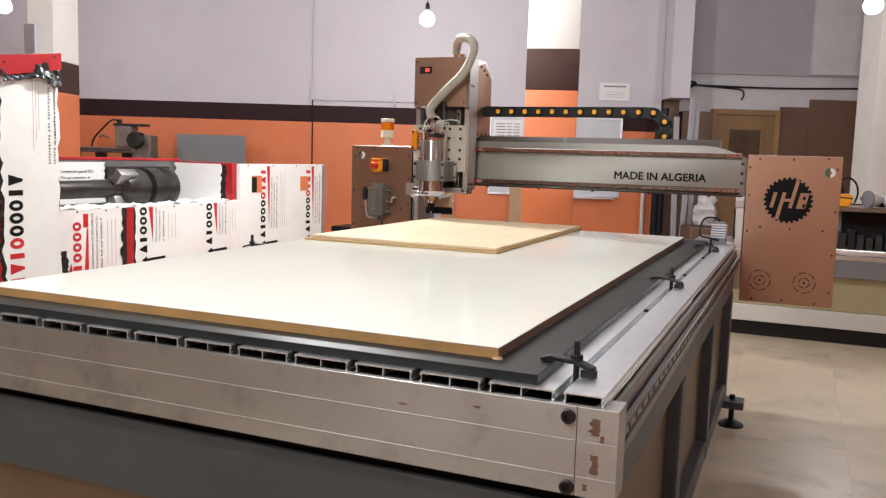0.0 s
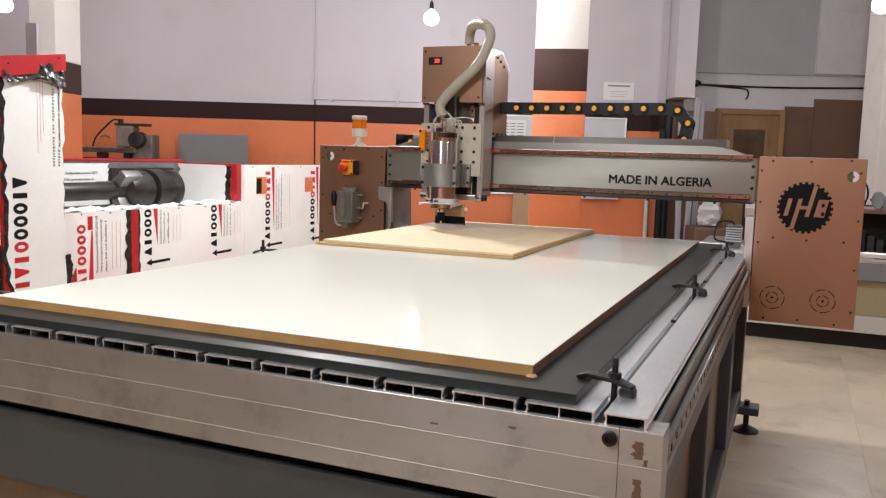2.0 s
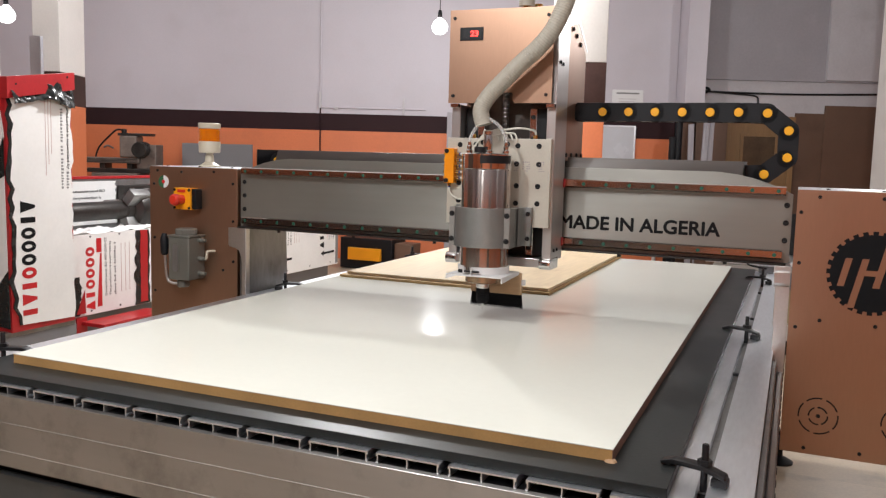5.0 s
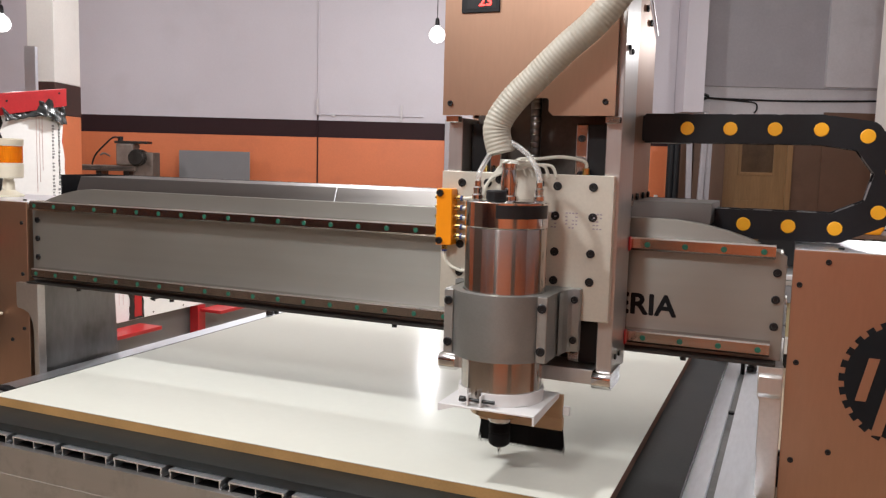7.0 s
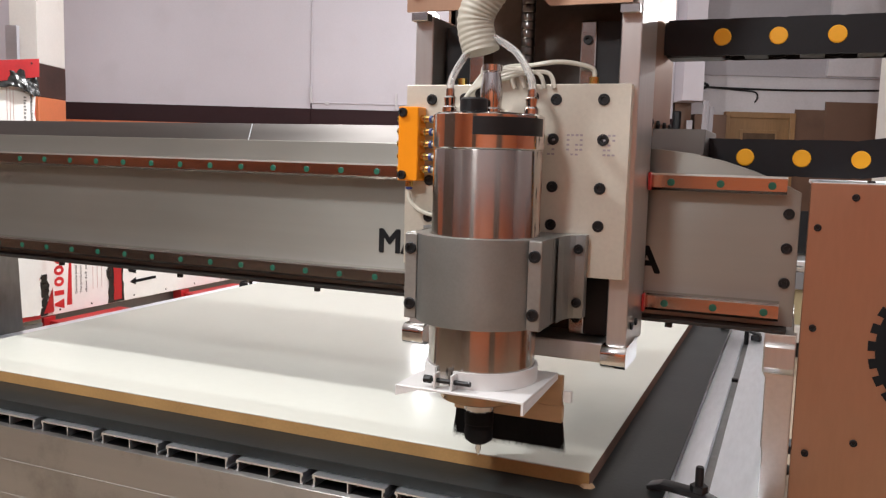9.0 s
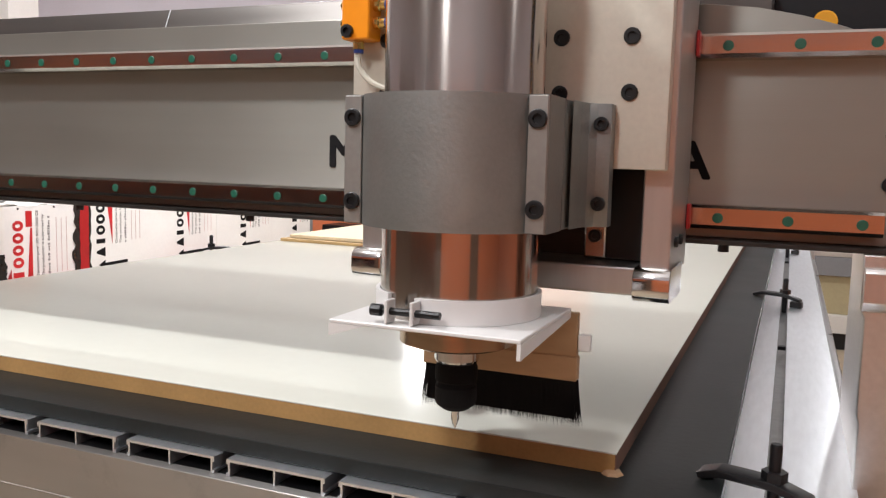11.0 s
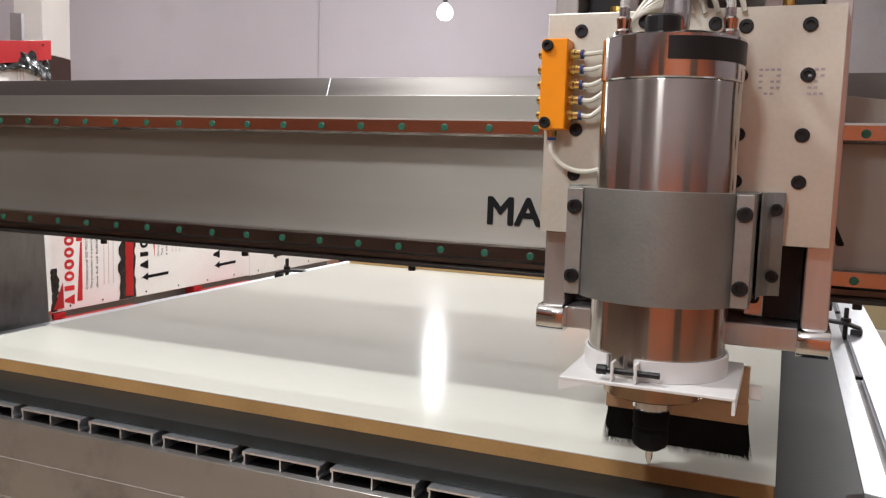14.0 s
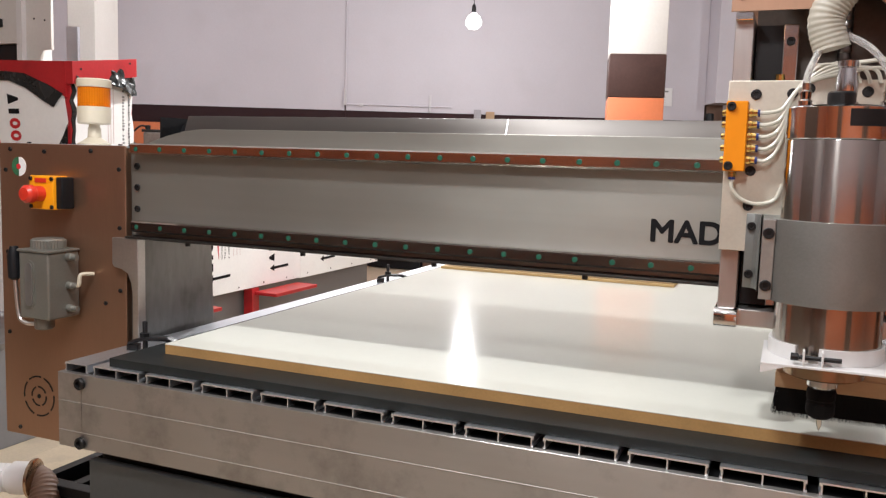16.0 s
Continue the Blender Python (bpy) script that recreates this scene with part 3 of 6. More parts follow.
for k, (lu, h) in enumerate(((3.70, 1.80), (3.64, 1.55))):
    solo("roll", turned(cyl((lu, 8.1, 0), 0.045, h, "z", 14, 0.006), HALL), PLASTIC, "dark upright roll standing by the wall", "roll", "rolls by the wall")
solo("plastic_bag", turned(crumpled([(0.02, 0), (0.10, 0.01), (0.13, 0.10), (0.11, 0.22), (0.09, 0.30), (0.05, 0.38), (0.02, 0.40)], (4.12, 7.7, 0.46), 0.05), HALL), DIRTY_WHITE, "crumpled white plastic bag on a crate", "bag")
solo("crate", hbox(3.9, 4.4, 7.5, 7.9, 0, 0.455, 0.02), HARDBOARD, "dark brown wooden crate below a bag", "crate")

# boards and notices on the back wall
wb = thing("whiteboard", hall(2.46, BACK, 0.72), "pale whiteboard with thin frame on the orange dado", "whiteboard")
part("board", hbox(1.68, 3.25, BACK - 0.025, BACK - 0.005, 0.74, 1.66), WHITEBOARD, wb)
for a, b, c, d in ((1.66, 1.68, 0.72, 1.68), (3.25, 3.27, 0.72, 1.68), (1.68, 3.25, 0.72, 0.74), (1.68, 3.25, 1.66, 1.68)):
    part("frame_bar", hbox(a, b, BACK - 0.032, BACK - 0.004, c, d, 0.003), ALU_BED, wb)
part("tray", hbox(2.5, 3.2, BACK - 0.09, BACK - 0.032, 0.70, 0.715, 0.003), ALU_BED, wb)
leaflet = thing("price_list", hall(1.85, BACK, 1.2), "printed sheet with rows of small writing", "paper")
part("sheet", hbox(1.70, 2.06, BACK - 0.030, BACK - 0.027, 1.30, 1.62), PAPER, leaflet)
for k in range(7):
    for a, b in ((1.74, 1.85), (1.87, 1.93), (1.95, 2.03)):
        part("line", hbox(a, b, BACK - 0.032, BACK - 0.0305, 1.57 - 0.035 * k, 1.58 - 0.035 * k), INK_GREY, leaflet)
sign = thing("wall_notice", hall(3.15, BACK, 1.9), "white notice with one dark heading and faint lines", "sign")
part("sheet", hbox(2.97, 3.34, BACK - 0.012, BACK - 0.004, 1.89, 2.10, 0.002), PAPER, sign)
part("heading", hbox(3.02, 3.29, BACK - 0.014, BACK - 0.0125, 2.05, 2.068), INK_GREY, sign)
for k in range(3):
    part("line", hbox(3.05, 3.26, BACK - 0.014, BACK - 0.0125, 1.93 + 0.03 * k, 1.934 + 0.03 * k), STAMP, sign)
solo("white_pipe", turned(cyl((3.56, BACK - 0.03, 0), 0.025, 0.95, "z", 12, 0.003), HALL), WHITE_PLASTIC, "white plastic pipe leaning on the orange wall", "pipe")
solo("card_strip", hbox(1.93, 2.25, BACK - 0.06, BACK - 0.035, 0.0, 0.95, 0.004), CARD, "brown card sheet standing against the wall", "card")
for name, a, b, h in (("box_profile", 1.02, 1.10, 1.78), ("box_profile", 1.16, 1.26, 1.76)):
    solo(name, hbox(a, b, BACK - 0.06, BACK - 0.002, 0, h, 0.005), CARD if a > 1.1 else GREY_WALL, "upright metal box profile against the wall", "profile", "profiles against the wall")


def bulb(u, v, z):
    b = thing("hanging_bulb", hall(u, v, z - 0.2), "lit white bulb hanging on a black cord", "lamp", "hanging bulbs")
    part("cord", turned(cyl((u, v, z + 0.05), 0.004, TOP - z - 0.05, "z", 8), HALL), BLACK, b)
    part("socket", turned(lathe([(0.012, 0.07), (0.02, 0.05), (0.022, 0.0), (0.018, -0.01)], (u, v, z), n=16), HALL), BLACK, b)
    glass = part("glass", turned(lathe([(0.018, -0.002), (0.026, -0.012), (0.062, -0.045), (0.078, -0.088), (0.070, -0.128), (0.040, -0.156), (0.002, -0.164)], (u, v, z), n=20), HALL), BULB, b, "glowing white glass")
    glass.visible_shadow = False
    return b


for bu, bv, bz, watts in BULBS:
    bulb(bu, bv, bz)

# ---------------------------------------------------------------- the router's table
BED = 0.80


def router_table():
    t = thing("router_table", (0.72, 1.35, 0), "aluminium slotted bed on a grey steel frame with bronze panels", "machine table")
    # bed extrusions
    w, h = 0.106, 0.0162
    L = 2.70

    def extrusion(x0, x1):
        z0, z1 = BED - h, BED
        m, t_ = (x0 + x1) / 2, BED - 0.0024
        pts = [(x0, z1), (x1, z1), (x1, z1 - 0.005), (x1 - 0.002, z1 - 0.005), (x1 - 0.002, z0 + 0.003), (x1, z0 + 0.003), (x1, z0), (x1 - 0.0040, z0), (x1 - 0.0040, t_)]
        if x1 - x0 > 0.08:
            pts += [(m + 0.001, t_), (m + 0.001, z0), (m - 0.001, z0), (m - 0.001, t_)]
        pts += [(x0 + 0.0040, t_), (x0 + 0.0040, z0), (x0, z0), (x0, z0 + 0.003), (x0 + 0.002, z0 + 0.003), (x0 + 0.002, z1 - 0.005), (x0, z1 - 0.005)]
        return prism(pts, 0, L, "xz")

    first = None
    for i in range(12):
        x0 = 0.12 * i
        if first is None:
            first = part("bed_profile", extrusion(x0, x0 + w), ALU_BED, t)
        else:
            ob = new("bed_profile", first.data)
            ob.parent, ob.location = t, (0.12 * i, 0, 0)
    part("bed_profile", extrusion(-0.068, -0.014), ALU_BED, t)
    part("bed_profile", extrusion(1.44, 1.502), ALU_BED, t)
    # no real floor here: a black strip paints the shade below the slots
    part("slot_shade", box(-0.06, 1.49, 0.004, L - 0.004, BED - 0.030, BED - h - 0.0005), BLACK, t, "black strip standing in for the shade under the slots")
    for a in (1.4263, -0.0137):
        part("slot_bottom", box(a, a + 0.0134, 0.10, L - 0.01, BED - 0.0150, BED - 0.0125), DARK_STEEL, t, "dull bottom of the open slot")
    # front beam with grooves
    pts = [(-0.009, 0.645), (-0.009, 0.7826), (-0.0084, 0.7832), (0.05, 0.7832), (0.05, 0.645)]
    # thin pale strips paint the highlight along the groove edges
    for z in (0.6745, 0.7300):
        for x0, x1 in ((-0.0755, -0.0210), (-0.0190, 1.4640), (1.4660, 1.5265)):
            part("step_line", prism([(-0.0088, z), (-0.0096, z), (-0.0096, z + 0.0006), (-0.0088, z + 0.0014)], x0, x1, "yz"), STEP_EDGE, t, "pale strip painting the lit edge along the beam")
    part("front_beam", prism(pts, -0.0195, 1.4645, "yz"), ALU_WORN, t, "stained grooved aluminium front beam")
    for a, b in ((-0.076, -0.0205), (1.4655, 1.527)):
        part("beam_end", prism(pts, a, b, "yz"), ALU_WORN, t)
    bolt = screw(0.0112, 0.007, BLACK)
    for x, z in ((-0.021, 0.767), (-0.022, 0.656), (1.452, 0.767), (1.454, 0.657)):
        put("bolt", bolt, (x, -0.0095, z), t)
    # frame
    # black strip painted in for the shade between beam and front panel
    part("gap_shade", box(-0.01, 1.46, 0.03, 0.05, 0.612, 0.648), BLACK, t)
    part("front_panel", box(-0.018, 1.47, 0.004, 0.022, 0.475, 0.622, 0.003), GREY_PANEL, t, "grey painted front panel")
    part("lower_front_panel", box(0.06, 1.40, 0.02, 0.03, 0.12, 0.475), BROWN_INFILL, t, "dark bronze infill panel")
    for x in (-0.02, 1.44):
        part("top_rail", box(x, x + 0.07, 0.05, 2.66, 0.60, 0.69, 0.006), FRAME, t)
        part("bottom_rail", box(x, x + 0.07, 0.05, 2.66, 0.12, 0.19, 0.006), FRAME, t)
        for y in (0.03, 0.93, 1.75, 2.58):
            part("post", box(x + (0.001 if x < 0 else -0.001), x + 0.072, y, y + 0.08, 0.12, 0.60, 0.006), FRAME, t)
        for y in (0.11, 1.01, 1.83):
            part("side_panel", box(x + 0.03, x + 0.036, y + 0.001, y + (0.819 if y < 1 else 0.739 if y < 1.5 else 0.749), 0.19, 0.60), BROWN_INFILL, t, "dark bronze infill panel")
    for y in (0.03, 2.58):
        part("cross_rail", box(0.05, 1.44, y, y + 0.07, 0.55, 0.60, 0.005), FRAME, t)
    part("back_beam", box(-0.076, 1.527, 2.70, 2.76, 0.645, 0.780, 0.003), ALU, t)
    # rails and racks along both sides
    hole = mesh_of("rail_hole", turned(cyl((0, 0, 0), 0.006, 0.0012, "z", 12), Matrix.Rotation(radians(90), 4, "Y")), BLACK)
    for x0, x1, f in ((1.502, 1.514, 1), (-0.082, -0.070, -1)):
        part("side_plate", box(x0 if f > 0 else x0 + 0.002, x1 if f < 0 else x1 - 0.002, 0.05, 2.70, 0.69, 0.776, 0.002), DARK_STEEL, t)
        r0, r1 = sorted((x1 if f > 0 else x0, (x1 if f > 0 else x0) + f * 0.014))
        part("linear_rail", box(r0, r1, 0.05, 2.70, 0.728, 0.748, 0.003), SCREW_STEEL, t, "oiled steel guide rail")
        a0, a1 = sorted((x1 if f > 0 else x0, (x1 if f > 0 else x0) + f * 0.010))
        part("rack", box(a0, a1, 0.05, 2.70, 0.695, 0.712, 0.002), DARK_STEEL, t)
        for k in range(44):
            put("rail_hole", hole, ((r1 if f > 0 else r0 - 0.0012), 0.08 + 0.06 * k, 0.738), t)
    # levelling feet
    for x, y in ((0.0, 0.10), (1.50, 0.10), (0.0, 2.62), (1.50, 2.62)):
        f = 1 if x > 1 else -1
        foot = part("foot", lathe([(0.055, 0.0), (0.055, 0.008), (0.03, 0.022), (0.012, 0.03), (0.012, 0.14)], (x + f * 0.04, y, 0), n=20), BLACK, t, "black levelling foot")
        lo, hi = sorted((x - f * 0.03, x + f * 0.09))
        part("bracket", box(lo, hi, y - 0.05, y + 0.05, 0.085, 0.119, 0.004), FRAME, foot)
    return t


TABLE = router_table()

# sheet, panel and plywood on the bed
sheet = solo("backing_sheet", prism([(0.028, 0.010), (1.394, 0.016), (1.394, 2.62), (0.03, 2.62)], BED + 0.0005, BED + 0.0165, "xy", 0.0012), RUBBER,
             "dark grey plastic backing sheet lying on the bed", "sheet")
board = thing("laminated_board", (0.7, 1.3, BED + 0.0165), "large white melamine board with brown fibreboard edge", "board")
BX0, BX1, BY0, BY1 = 0.092, 1.305, 0.083, 2.505
part("core", box(BX0, BX1, BY0, BY1, BED + 0.0168, BED + 0.0342), MDF, board, "brown fibreboard core")
part("edge_band", box(BX1, BX1 + 0.0011, BY0 + 0.0005, BY1 - 0.0005, BED + 0.0169, BED + 0.0341), MDF_DARK, board, "dark reddish brown edge")
part("face", box(BX0 - 0.0004, BX1 + 0.0012, BY0 - 0.0004, BY1 + 0.0004, BED + 0.0342, BED + 0.0358, 0.0003, 1), LAMINATE, board, "glossy white melamine face")
part("dust_fillet", lathe([(0.010, 0), (0.008, 0.0025), (0.003, 0.004)], (BX1 - 0.002, BY0 + 0.002, BED + 0.0166), n=7), BRUSH_WOOD, board, "little heap of brown dust at the corner")
PZ = BED + 0.0362
ply = thing("plywood_sheets", (0.5, 1.85, PZ), "two thin birch plywood sheets stacked on the white panel", "plywood")
part("lower_sheet", box(0.104, 0.846, 1.372, 2.545, PZ, PZ + 0.008, 0.0008), PLY_EDGE, ply)
part("upper_sheet", box(0.122, 0.838, 1.392, 2.535, PZ + 0.0093, PZ + 0.018, 0.0008), PLY, ply, "pale plywood with smudges")


def clamp(x, y, f, tilt):
    c = thing("hold_down_clamp", (x, y, BED), "black toe clamp with a stud in the bed slot", "clamp", "toe clamps in the slots")
    bits = [turned(prism([(-0.062, 0.014), (-0.045, 0.020), (0.0, 0.019), (0.03, 0.010), (0.032, 0.004), (0.0, 0.012), (-0.04, 0.013), (-0.060, 0.009)], -0.011, 0.011, "xz", 0.001), Matrix())]
    bm = join(*bits)
    bm.transform(Matrix.Translation((x, y, BED + 0.0085)) @ Matrix.Rotation(radians(tilt), 4, "Z") @ Matrix.Diagonal((f, 1, 1, 1)))
    bmesh.ops.recalc_face_normals(bm, faces=bm.faces)
    part("arm", bm, BLACK, c)
    part("stud", lathe([(0.005, -0.012), (0.005, 0.056), (0.004, 0.058)], (x, y, BED), n=12), BLACK, c)
    part("nut", lathe([(0.0105, 0.0265), (0.0105, 0.035)], (x, y, BED), n=6), BLACK, c)
    part("step_block", turned(box(0.012, 0.034, -0.009, 0.009, 0.0, 0.0125, 0.001), Matrix.Translation((x, y, BED + 0.0005)) @ Matrix.Rotation(radians(tilt), 4, "Z") @ Matrix.Diagonal((f, 1, 1, 1))), BLACK, c)
    return c


for x, y, f, tilt in ((1.433, 0.104, 1, -12), (1.433, 1.198, 1, -14), (1.433, 2.30, 1, -10), (-0.007, 0.14, -1, 20), (-0.007, 1.208, -1, 15), (-0.007, 2.2, -1, 12)):
    clamp(x, y, f, tilt)
for y in (0.78, 1.5, 2.05):
    solo("slot_nut", box(1.4272, 1.4388, y, y + 0.012, BED - 0.004, BED + 0.002, 0.0008), BLACK, "small black nut in the bed slot", "nut", "nuts in the slot")


# ---------------------------------------------------------------- the travelling gantry, built where it comes to rest
GY = 0.214            # front face of the cross beam at rest


def gear(cx, cz, r, teeth, y0, y1):
    pts = []
    for k in range(teeth):
        a = 360 * k / teeth
        w = 360 / teeth
        for da, rr in ((-0.27, 1.0), (0.27, 1.0), (0.27, 0.92), (0.5, 0.92), (0.73, 0.92)):
            ang = radians(a + da * w)
            pts.append((cx + r * rr * math.cos(ang), cz + r * rr * math.sin(ang)))
    return prism(pts, y0, y1, "xz")


def grille(cx, cz, y, holder):
    """A vent of ring-shaped slots, each slot a piece of its own."""
    for r, parts_, gap in ((0.046, 6, 12), (0.023, 4, 18)):
        for k in range(parts_):
            a0, a1 = 360 * k / parts_ + gap / 2 + 15, 360 * (k + 1) / parts_ - gap / 2 + 15
            part("vent_slot", prism(arc(cx, cz, r, a0, a1, 8) + arc(cx, cz, r - 0.0035, a1, a0, 8), y - 0.0008, y + 0.002, "xz"), BLACK, holder, "black vent slot")
    part("vent_hole", cyl((cx, y - 0.0008, cz), 0.005, 0.003, "y", 14), BLACK, holder)


def housing(x0, x1, f, g):
    """A bronze side housing of the gantry; f: the way to the outside."""
    y0, y1, z0, z1 = 0.200, 0.445, 0.548, 1.198
    h = part("side_housing", box(x0 + 0.004, x1 - 0.004, y0 + 0.005, y1, z0 + 0.004, z1 - 0.004, 0.002), GOLD, g, "bronze coloured composite side housing")
    part("front_panel", box(x0, x1, y0, y0 + 0.0045, z0, z1, 0.0008, 1), GOLD, h)
    part("top_panel", box(x0 + 0.001, x1 - 0.001, y0 + 0.006, y1 + 0.002, z1 - 0.0038, z1 + 0.001, 0.0006, 1), ALU_BED, h, "bright top sheet")
    return h


def beam_outline():
    """The front plate of the cross beam: straight below, rounded towards its upper ends."""
    right = [(1.523, 1.184), (1.500, 1.196), (1.465, 1.210), (1.430, 1.221), (1.390, 1.230), (1.345, 1.235)]
    left = [(1.416 - x, z) for x, z in right][::-1]
    return [(-0.107, 1.0165), (1.523, 1.0165)] + right + left


def gantry():
    g = thing("gantry", (0.708, GY, 0.55), "travelling router gantry with aluminium beam and bronze housings", "gantry")
    beam = part("beam_plate", prism(beam_outline(), GY, GY + 0.016, "xz", 0.0008), ALU_X, g, "brushed aluminium front plate with rounded ends")
    part("lettering", turned(letters("MADE IN ALGERIA", 0.4165, 0.0372, 0.030), Matrix.Translation((0.942, GY - 0.0003, 1.0705))), INK_BLACK, beam, "black lettering")
    part("beam_body", box(-0.10, 1.516, GY + 0.0165, 0.42, 1.02, 1.178, 0.004), ALU_X, g)
    part("cap", prism([(0.232, 1.228), (0.246, 1.262), (0.40, 1.262), (0.415, 1.228)], 0.012, 1.402, "yz", 0.0012), ALU_CAP, g, "folded aluminium cap along the beam")
    part("cap_seam", prism([(0.2318, 1.2285), (0.2454, 1.2615), (0.2450, 1.2617), (0.2314, 1.2287)], 0.6885, 0.6898, "yz"), ALU_BED, g, "bright scratch at the joint of the cap")
    # lip takes the near-black steel colour to draw the thin dark strip below the rail
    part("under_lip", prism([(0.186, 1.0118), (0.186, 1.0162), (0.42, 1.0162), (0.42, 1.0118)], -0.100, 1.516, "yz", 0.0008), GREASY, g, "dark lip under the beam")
    drop_screw = mesh_of("drop_screw", lathe([(0.005, -0.007), (0.005, 0.0)], n=10), BLACK)
    for k in range(6):
        put("drop_screw", drop_screw, (0.05 + 0.265 * k, 0.197, 1.0118), g)
    dot = mesh_of("rail_cap", turned(lathe([(0.0048, 0), (0.0048, 0.0006), (0.0040, 0.001)], n=14), Matrix.Rotation(radians(90), 4, "X")), GREEN)
    for zc in (1.1935, 1.0375):
        sec = [(GY - 0.0002, zc - 0.0115), (0.192, zc - 0.0115), (0.188, zc - 0.0078), (0.188, zc + 0.0078), (0.1912, zc + 0.0105), (GY - 0.0002, zc + 0.0105)]
        rail = part("guide_rail", prism(sec, -0.086, 1.506, "yz"), RAIL, g, "ground steel guide rail with green caps")
        for k in range(27):
            put("rail_cap", dot, (-0.071 + 0.06 * k, 0.188, zc - 0.001), rail)
    for x in (-0.0905, 1.510):
        for z in (1.158, 1.115, 1.0715):
            put("screw", SCREW_BIG, (x, GY - 0.0005, z), g)
    # legs
    for f, x0, x1 in ((-1, -0.106, -0.084), (1, 1.500, 1.526)):
        leg = part("leg_plate", prism([(0.21, 0.60), (0.21, 1.0115), (0.44, 1.0115), (0.46, 0.60)], x0, x1, "yz", 0.0015), DARK_STEEL if f < 0 else ALU, g, "thick leg plate beside the bed")
        a, b = (-0.136, -0.068) if f < 0 else (1.492, 1.529)
        edge = [(a, 1.0115), (b, 1.0115), (b, 0.90), (b, 0.60), (b - 0.015, 0.60), (b - 0.015, 0.895), (b - 0.019, 0.920), (b - 0.028, 0.940), (a + 0.022, 0.948), (a + 0.004, 0.951), (a, 0.957)] if f < 0 else \
               [(a, 1.0115), (b, 1.0115), (b, 0.60), (a + 0.006, 0.60), (a + 0.006, 0.86), (a + 0.004, 0.868), (a + 0.004, 0.955), (a, 0.963)]
        part("leg_front", prism(edge, 0.188, 0.2095, "xz", 0.0015), ALU, g, "shaped aluminium front of the leg")
        if f > 0:
            part("leg_step", prism([(0.1875, 1.000), (0.181, 1.000), (0.1785, 0.996), (0.1785, 0.970), (0.182, 0.964), (0.1875, 0.961)], 1.4935, 1.528, "yz", 0.0006), BAR, g, "stepped bright edge of the leg")
        part("slider", box(*sorted(((1.530 if f > 0 else -0.098), (1.516 if f > 0 else -0.084))), 0.24, 0.42, 0.715, 0.765, 0.003), BLACK, leg)
    # housings
    right, left = housing(1.532, 1.912, 1, g), housing(-0.464, -0.110, -1, g)
    for cx, cz in ((1.614, 0.647), (1.796, 0.649)):
        grille(cx, cz, 0.200, right)
    grille(-0.362, 0.643, 0.200, left)
    grille(-0.205, 0.643, 0.200, left)
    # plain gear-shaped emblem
    part("emblem_disc", gear(1.7075, 1.006, 0.1, 28, 0.1985, 0.202), INK_BLACK, right, "black gear-shaped emblem")

    def slant(x, z0, z1, w):
        k = 0.22
        return prism([(x + k * z0, 1.006 + z0), (x + w + k * z0, 1.006 + z0), (x + w + k * z1, 1.006 + z1), (x + k * z1, 1.006 + z1)], 0.1975, 0.1983, "xz")

    for nm, bm in (("emblem_bar", slant(1.640, -0.034, 0.034, 0.015)), ("emblem_bar", slant(1.676, -0.085, 0.034, 0.015)), ("emblem_bar", slant(1.716, -0.034, 0.085, 0.015)),
                   ("emblem_bar", prism([(1.688, 1.000), (1.722, 1.000), (1.725, 1.013), (1.691, 1.013)], 0.1973, 0.1981, "xz")),
                   ("emblem_bar", slant(1.748, -0.034, 0.034, 0.036))):
        part(nm, bm, GOLD, right, "bronze bar of the emblem")
    for z in (0.985, 1.018):
        part("emblem_slot", prism([(1.765, z - 0.007), (1.776, z - 0.007), (1.778, z + 0.007), (1.767, z + 0.007)], 0.1966, 0.1974, "xz"), INK_BLACK, right)
    for cx, cz, holder in ((1.866, 1.131, right), (-0.405, 1.148, left)):
        part("sticker", cyl((cx, 0.1988, cz), 0.0205, 0.0012, "y", 24), PAPER, holder, "round white sticker")
        part("sticker_half", prism(arc(cx, cz, 0.0205, 90, 270, 14), 0.1980, 0.1987, "xz"), STICKER_GREEN, holder)
        part("sticker_mark", cyl((cx, 0.1972, cz), 0.006, 0.0012, "y", 12), INK_RED, holder)
    spots = ((1.582, 1.182), (1.719, 1.183), (1.857, 1.19), (1.893, 1.145), (1.896, 0.964), (1.896, 0.777), (1.896, 0.614), (1.543, 1.144), (1.546, 1.021), (1.548, 0.863),
             (1.601, 0.884), (1.722, 0.881), (1.853, 0.881), (1.587, 0.563), (1.711, 0.567), (1.842, 0.561))
    for x, z in spots:
        put("screw", SCREW_SMALL, (x, 0.1998, z), right)
    for x, z in ((-0.43, 1.185), (-0.33, 1.182), (-0.20, 1.186), (-0.445, 1.14), (-0.125, 1.15), (-0.125, 1.03), (-0.445, 0.96), (-0.125, 0.90), (-0.40, 0.87), (-0.165, 0.87), (-0.445, 0.78), (-0.125, 0.70), (-0.42, 0.565), (-0.29, 0.565), (-0.15, 0.565)):
        put("screw", SCREW_SMALL, (x, 0.1998, z), left)
    for x in (1.60, 1.72, 1.84):
        put("top_screw", SCREW_SMALL, (x, 0.24, 1.199), right, (radians(-90), 0, 0))
    for x in (-0.42, -0.29, -0.16):
        put("top_screw", SCREW_SMALL, (x, 0.24, 1.199), left, (radians(-90), 0, 0))
    # emergency stop
    es = part("stop_box", box(-0.330, -0.262, 0.158, 0.1985, 1.062, 1.132, 0.003), ESTOP_YELLOW, left, "yellow emergency stop box")
    part("stop_back", box(-0.265, -0.246, 0.166, 0.1984, 1.064, 1.130, 0.003), PLASTIC, left)
